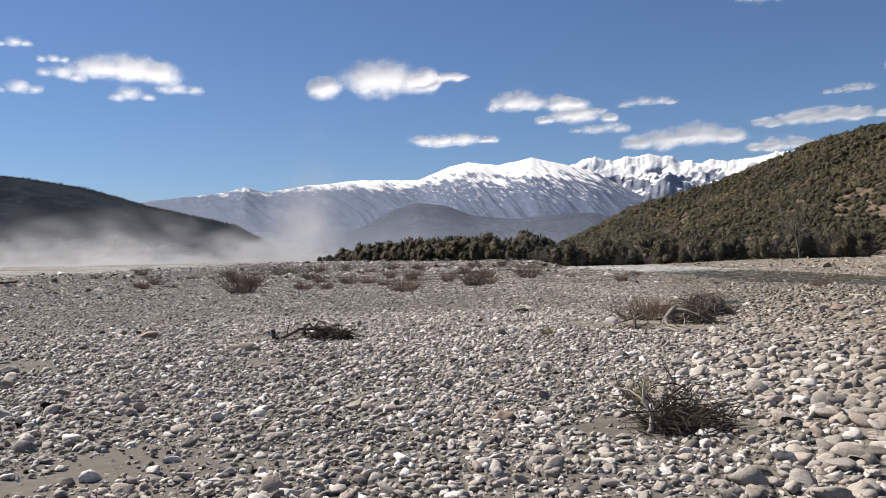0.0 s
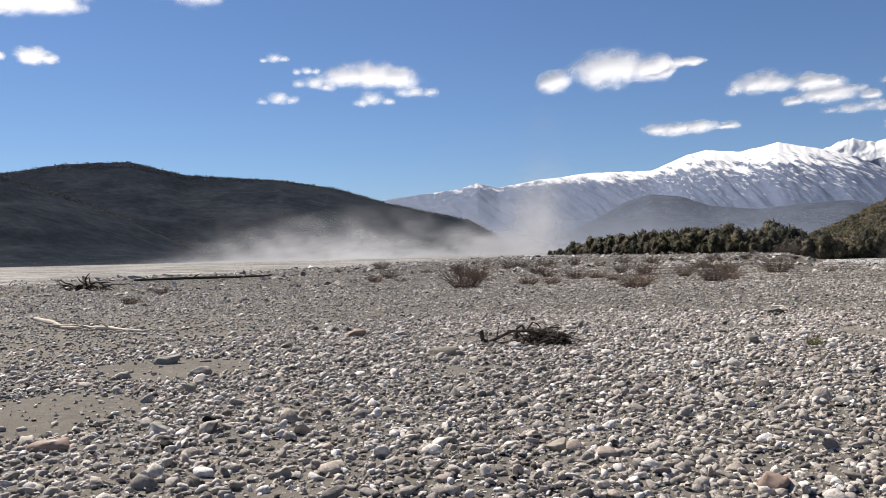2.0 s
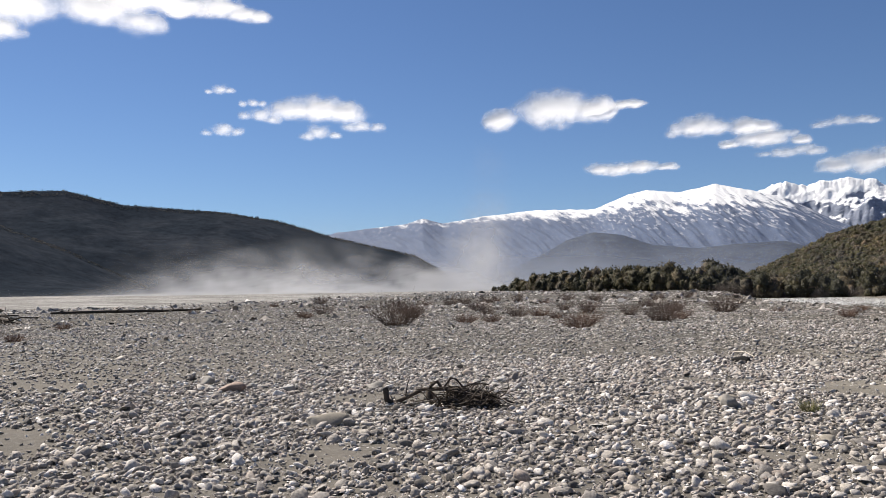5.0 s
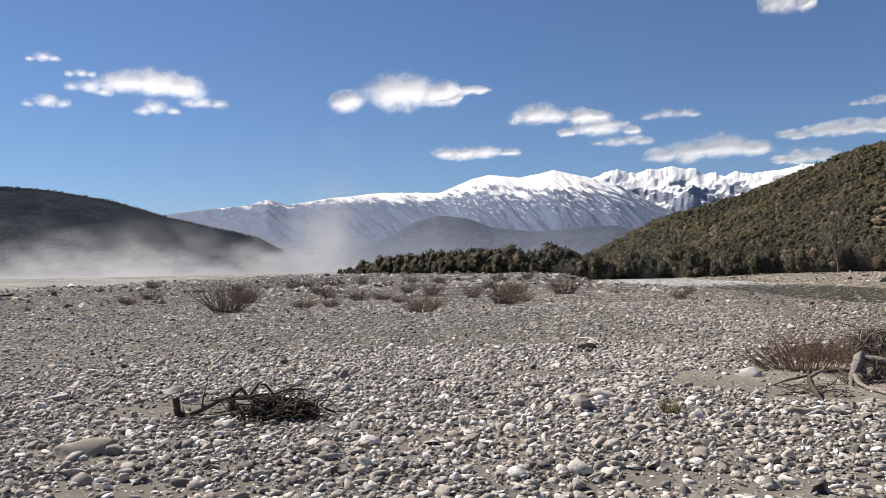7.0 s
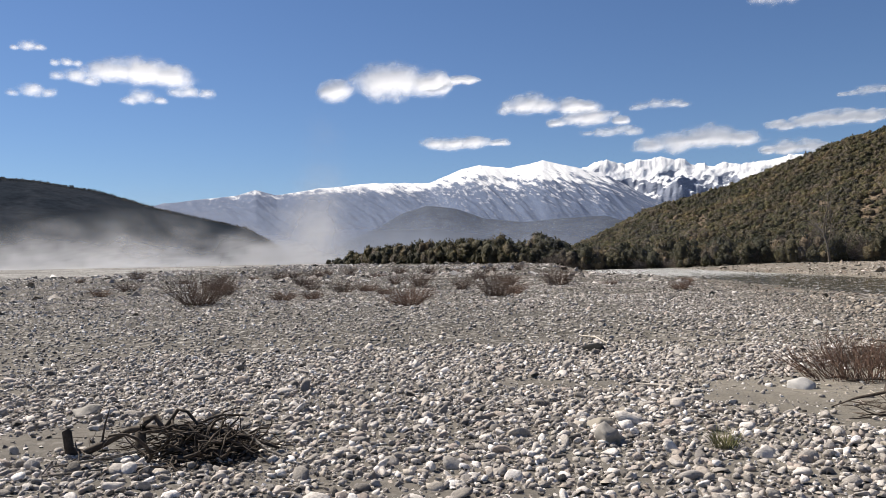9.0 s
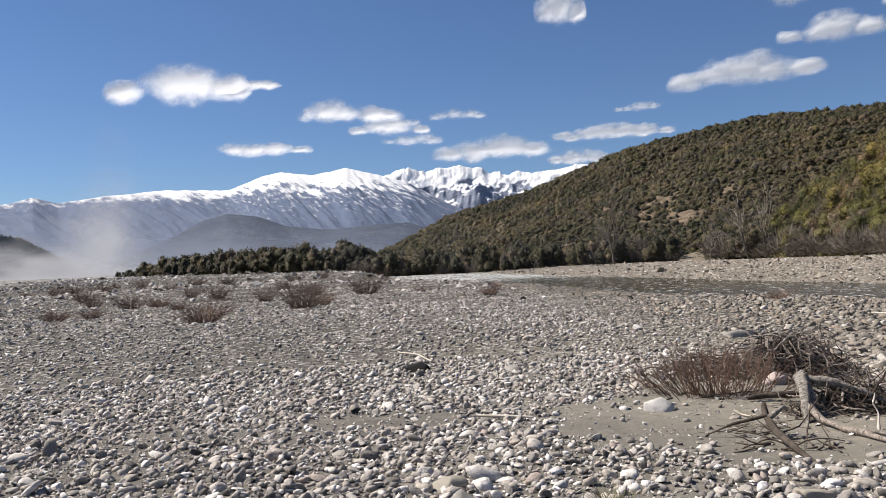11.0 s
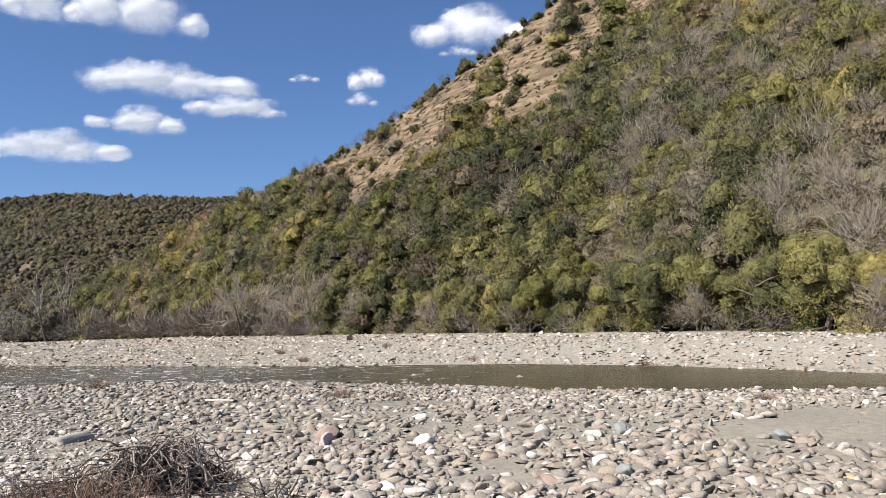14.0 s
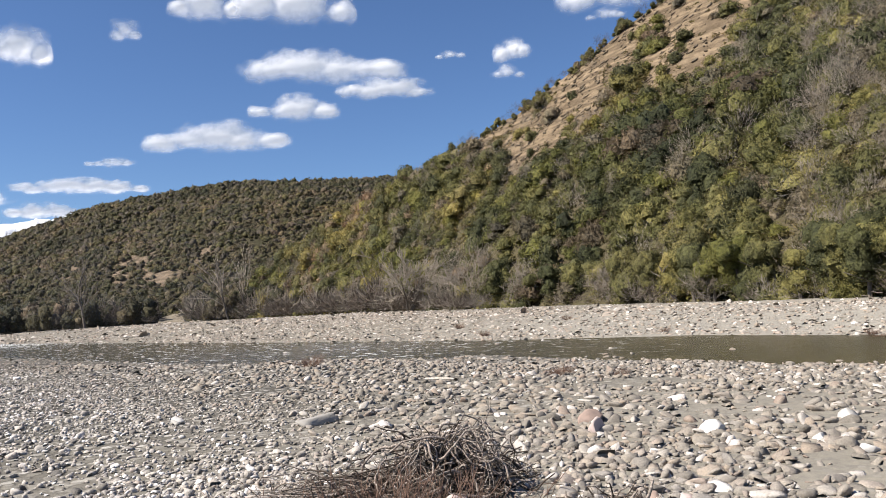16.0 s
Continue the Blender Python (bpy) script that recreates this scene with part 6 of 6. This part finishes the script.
def dry(x, y):
    xn, xf, xb = np.interp(y, NEAR_Y, NEAR_X), np.interp(y, NEAR_Y, FAR_X), np.interp(y, BASE_Y, BASE_X)
    return (x < xn + 0.5) | ((x > xf - 0.3) & (x < xb))


def bedded(tv, tf, low):
    """A stone without the faces that lie in the ground."""
    tf = tf[tv[tf][:, :, 2].mean(1) > low]
    used, inv = np.unique(tf, return_inverse=True)
    return tv[used], inv.reshape(tf.shape)


def far_stone(seed):
    r = np.random.default_rng(seed)
    a = np.arange(5) * 2 * np.pi / 5 + 0.3 * r.normal(size=5)
    ring = np.stack([np.cos(a), np.sin(a), np.full(5, -0.55)], 1) * (1 + 0.15 * r.normal(size=(5, 1)))
    top = np.array([[0.3 * r.normal(), 0.3 * r.normal(), 0.90]])
    return np.concatenate([ring, top]), np.array([[k, (k + 1) % 5, 5] for k in range(5)])


T_WHOLE = [stone_template(2, 700 + i) for i in range(8)]
T_FINE = [bedded(*q, -0.52) for q in T_WHOLE]
T_PLAIN = [bedded(*stone_template(1, 720 + i), -0.5) for i in range(8)]
T_FAR = [far_stone(740 + i) for i in range(8)]


def lay(name, x, y, size, templates, label, sink=0.16, smooth=True):
    """Lay stones of these lengths on the ground as one object."""
    n = len(x)
    sc = np.stack([size * 0.5, size * (0.31 + 0.18 * r3.random(n)), size * (0.14 + 0.21 * r3.random(n))], 1)
    big = step(x - 0.2 * (y - 6), 1, 7)
    sc[:, 2] *= 1 - 0.22 * big
    pos = np.stack([x, y, land(x, y) + sc[:, 2] * (np.where(size > 0.14, 0.32, 0.52) - 0.16 * big)], 1)
    rot = turns(n, 0.36, r3)
    pile = Pile()
    which = r3.integers(0, len(templates), n)
    for k, (tv, tf) in enumerate(templates):
        m = which == k
        if m.any():
            pile.add(*scatter(tv, tf, pos[m], sc[m], rot[m]))
    ob = pile.make(name, M_STONES, smooth, ground)
    return tagged(ob, label, kind="stuff")


def bed(n, x0, x1, y0, y1, dmin, dmax, least, grow_=1.0, keep_all=0.03):
    x, y = sample(n, x0, x1, y0, y1)
    d = np.maximum(dist_to_path(x, y) + 2.4 * (fbm(x * 0.25, y * 0.25, 3, 90) - 0.5) + 0.8 * r3.normal(size=n), 0)
    size, big = cobble_size(x, y, n)
    size = np.maximum(size * grow_, least)
    m = (d >= dmin) & (d < dmax) & dry(x, y) & (r3.random(n) < np.maximum(stony(x, y), np.where(size > 0.09, 0.03, keep_all))) & (r3.random(n) < 1 - 0.58 * big) & (r3.random(n) < np.where(((x > 7) & (y < 9.5)) | ((x < -7) & (y < 5.5)), 0.35, 1.0))
    return x[m], y[m], np.minimum(size[m], 0.32)


# the nearest stones
x, y, size = bed(128000, -11, 12, 2.6, 25, 0.0, 10.0, 0.035, 1.0, 0.08)
own = np.flatnonzero((np.abs(x - 0.4) < 3.6) & (y > 4.6) & (y < 9.5) & (size > 0.125))[:300]
rest = np.ones(len(x), bool)
rest[own] = False
fine = rest & (((size > 0.125) & (dist_to_path(x, y) < 5.0)) | ((size > 0.20) & (dist_to_path(x, y) < 8.0)))
lay("cobbles", x[fine], y[fine], size[fine], T_FINE, "rounded grey and tan river cobbles")
small = rest & ~fine & (size < 0.078) & (dist_to_path(x, y) > 3.4)
lay("pebbles", x[small], y[small], size[small], T_FAR, "small grey gravel between the cobbles", 0.16, False)
rest &= ~small
shard = rest & ~fine & (size < 0.085)
lay("pebbles", x[shard], y[shard], size[shard], T_PLAIN, "small angular grey river pebbles", 0.16, False)
rest &= ~shard
lay("pebbles", x[rest & ~fine], y[rest & ~fine], size[rest & ~fine], T_PLAIN, "rounded grey river pebbles")
OWN = (x[own], y[own], size[own])
x, y, size = bed(26000, -22, 22, -16, 2.7, 0.0, 40.0, 0.075, 1.1)
lay("cobbles", x, y, size, T_FAR, "grey cobbles on the bar's near end", 0.16, False)
x, y, size = bed(9000, -9, 9, -4, 2.7, 0.0, 9.0, 0.05)
lay("pebbles", x, y, size, T_PLAIN, "grey river pebbles at the way's start", 0.16, False)
x, y = sample(90000, -9, 10, 2.8, 22)
m = (dist_to_path(x, y) < 7) & (r3.random(90000) < np.maximum(stony(x, y), 0.07))
lay("pea_gravel", x[m], y[m], 0.018 + 0.034 * r3.random(int(m.sum())) ** 1.5, T_FAR, "fine gravel between the cobbles", 0.16, False)
x, y, size = bed(72000, -24, 24, 2.6, 40, 10.0, 22.0, 0.06, 1.08)
near = (size > 0.15) & (x > 3) & (np.hypot(x - 1, y - 15.5) < 14)
lay("cobbles", x[near], y[near], size[near], T_FINE, "large rounded cobbles towards the river")
mid = ~near & ((dist_to_path(x, y) < 15.0) | (size > 0.115))
lay("cobbles", x[mid], y[mid], size[mid], T_PLAIN, "grey river cobbles covering the bar")
mid = ~near & ~mid
lay("cobbles", x[mid], y[mid], size[mid], T_FAR, "grey river cobbles across the bar", 0.16, False)
x, y, size = bed(96000, -44, 46, 2.6, 62, 22.0, 46.0, 0.11, 1.55)
lay("cobbles", x, y, size, T_FAR, "grey cobbles farther out on the bar", 0.16, False)
x, y, size = bed(44000, -80, 110, 10, 130, 46.0, 115.0, 0.2, 2.1)
lay("cobbles", x, y, size, T_FAR, "pale cobbles on the distant bar and banks", 0.16, False)
x, y = sample(32000, 28, 70, 2, 90)
xf, xb = np.interp(y, NEAR_Y, FAR_X), np.interp(y, BASE_Y, BASE_X)
m = (x > xf - 0.2) & (x < xb - 1.5) & (r3.random(32000) < 1.0 - 0.75 * step((x - xf) / (xb - xf), 0.45, 0.9))
x, y = x[m], y[m]
size = np.minimum(0.18 * np.exp(0.6 * r3.normal(size=len(x))), 0.42)
close = np.hypot(x, y - 15) < 46
lay("cobbles", x[close], y[close], size[close], T_PLAIN, "pale cobbles covering the far bank")
lay("cobbles", x[~close], y[~close], size[~close], T_FAR, "pale cobbles farther along the far bank", 0.16, False)
x, y, size = bed(34000, 5, 24, 8, 44, 9.0, 26.0, 0.06)
near = (size > 0.15) & (np.hypot(x - 1, y - 15.5) < 14)
lay("cobbles", x[near], y[near], size[near], T_FINE, "large tan and grey cobbles towards the river")
lay("cobbles", x[~near], y[~near], size[~near], T_PLAIN, "tan and grey cobbles towards the river")
x, y = sample(60000, -95, 105, 24, 170)
far_side = x > np.interp(y, NEAR_Y, FAR_X)
m = dry(x, y) & (np.hypot(x, y - 14) > 44) & (r3.random(60000) < np.where(far_side, 0.55, 0.42) * (0.3 + 0.7 * step(fbm(x * 0.08, y * 0.2, 3, 67), 0.40, 0.55)))
lay("cobbles", x[m], y[m], 0.22 * np.exp(0.55 * r3.normal(size=int(m.sum()))), T_FAR, "large pale cobbles strewn over the distant bar", 0.16, False)
x, y = sample(42000, -90, 40, 95, 420)
m = dry(x, y) & (x < np.interp(y, NEAR_Y, NEAR_X) - 4) & (r3.random(42000) < 0.15 + 0.85 * step(fbm(x * 0.06, y * 0.06, 3, 68), 0.42, 0.6))
lay("cobbles", x[m], y[m], 0.34 * np.exp(0.5 * r3.normal(size=int(m.sum()))) * (1 + y[m] / 500), T_FAR, "pale and dark stones far up the bar", 0.16, False)
y = 80 + 190 * r3.random(20000)
x = np.interp(y, NEAR_Y, FAR_X) + 55 * r3.random(20000)
m = (x < np.interp(y, BASE_Y, BASE_X) + 4) & (r3.random(20000) < 0.25 + 0.75 * step(fbm(x * 0.07, y * 0.07, 3, 70), 0.40, 0.58))
lay("cobbles", x[m], y[m], 0.32 * np.exp(0.5 * r3.normal(size=int(m.sum()))), T_FAR, "pale stones along the far bank upstream", 0.16, False)
# stones that break the water
x, y = sample(1600, 20, 44, 5, 90)
xn, xf = np.interp(y, NEAR_Y, NEAR_X), np.interp(y, NEAR_Y, FAR_X)
m = (x > xn - 0.5) & (x < xf) & (r3.random(1600) < 0.02 + 0.16 * step(y, 26, 36) + 0.9 * step(xn + 1.5 - x, 0, 1.5))
sx = x[m]
n = len(sx)
sc = np.stack([0.10 + 0.12 * r3.random(n), 0.08 + 0.1 * r3.random(n), 0.05 + 0.05 * r3.random(n)], 1)
pile = Pile()
pile.add(*scatter(*T_FINE[2], np.stack([sx, y[m], np.full(n, WATER_Z - 0.015)], 1), sc, turns(n, 0.1, r3)))
tagged(pile.make("river_boulders", M_STONES, True, water), "stones breaking the river's surface", kind="stuff")

# single stones of the stretch that the way passes nearest
STONE_MESH = []
for tv, tf in T_WHOLE:
    me = bpy.data.meshes.new("stone")
    me.from_pydata(tv.tolist(), [], tf.tolist())
    me.polygons.foreach_set("use_smooth", np.ones(len(tf), dtype=bool))
    me.materials.append(M_STONE)
    STONE_MESH.append(me)
for k, (sx, sy, sl) in enumerate(zip(*OWN)):
    ob = new("stone", STONE_MESH[k % len(STONE_MESH)])
    ob.parent = ground
    h = sl * (0.16 + 0.13 * r3.random())
    ob.matrix_basis = pose(sx, sy, float(land(sx, sy)) + h * 0.45, 9 * r3.normal(), 9 * r3.normal(), 360 * r3.random()) @ Matrix.Diagonal((sl * 0.5, sl * (0.32 + 0.15 * r3.random()), h, 1))
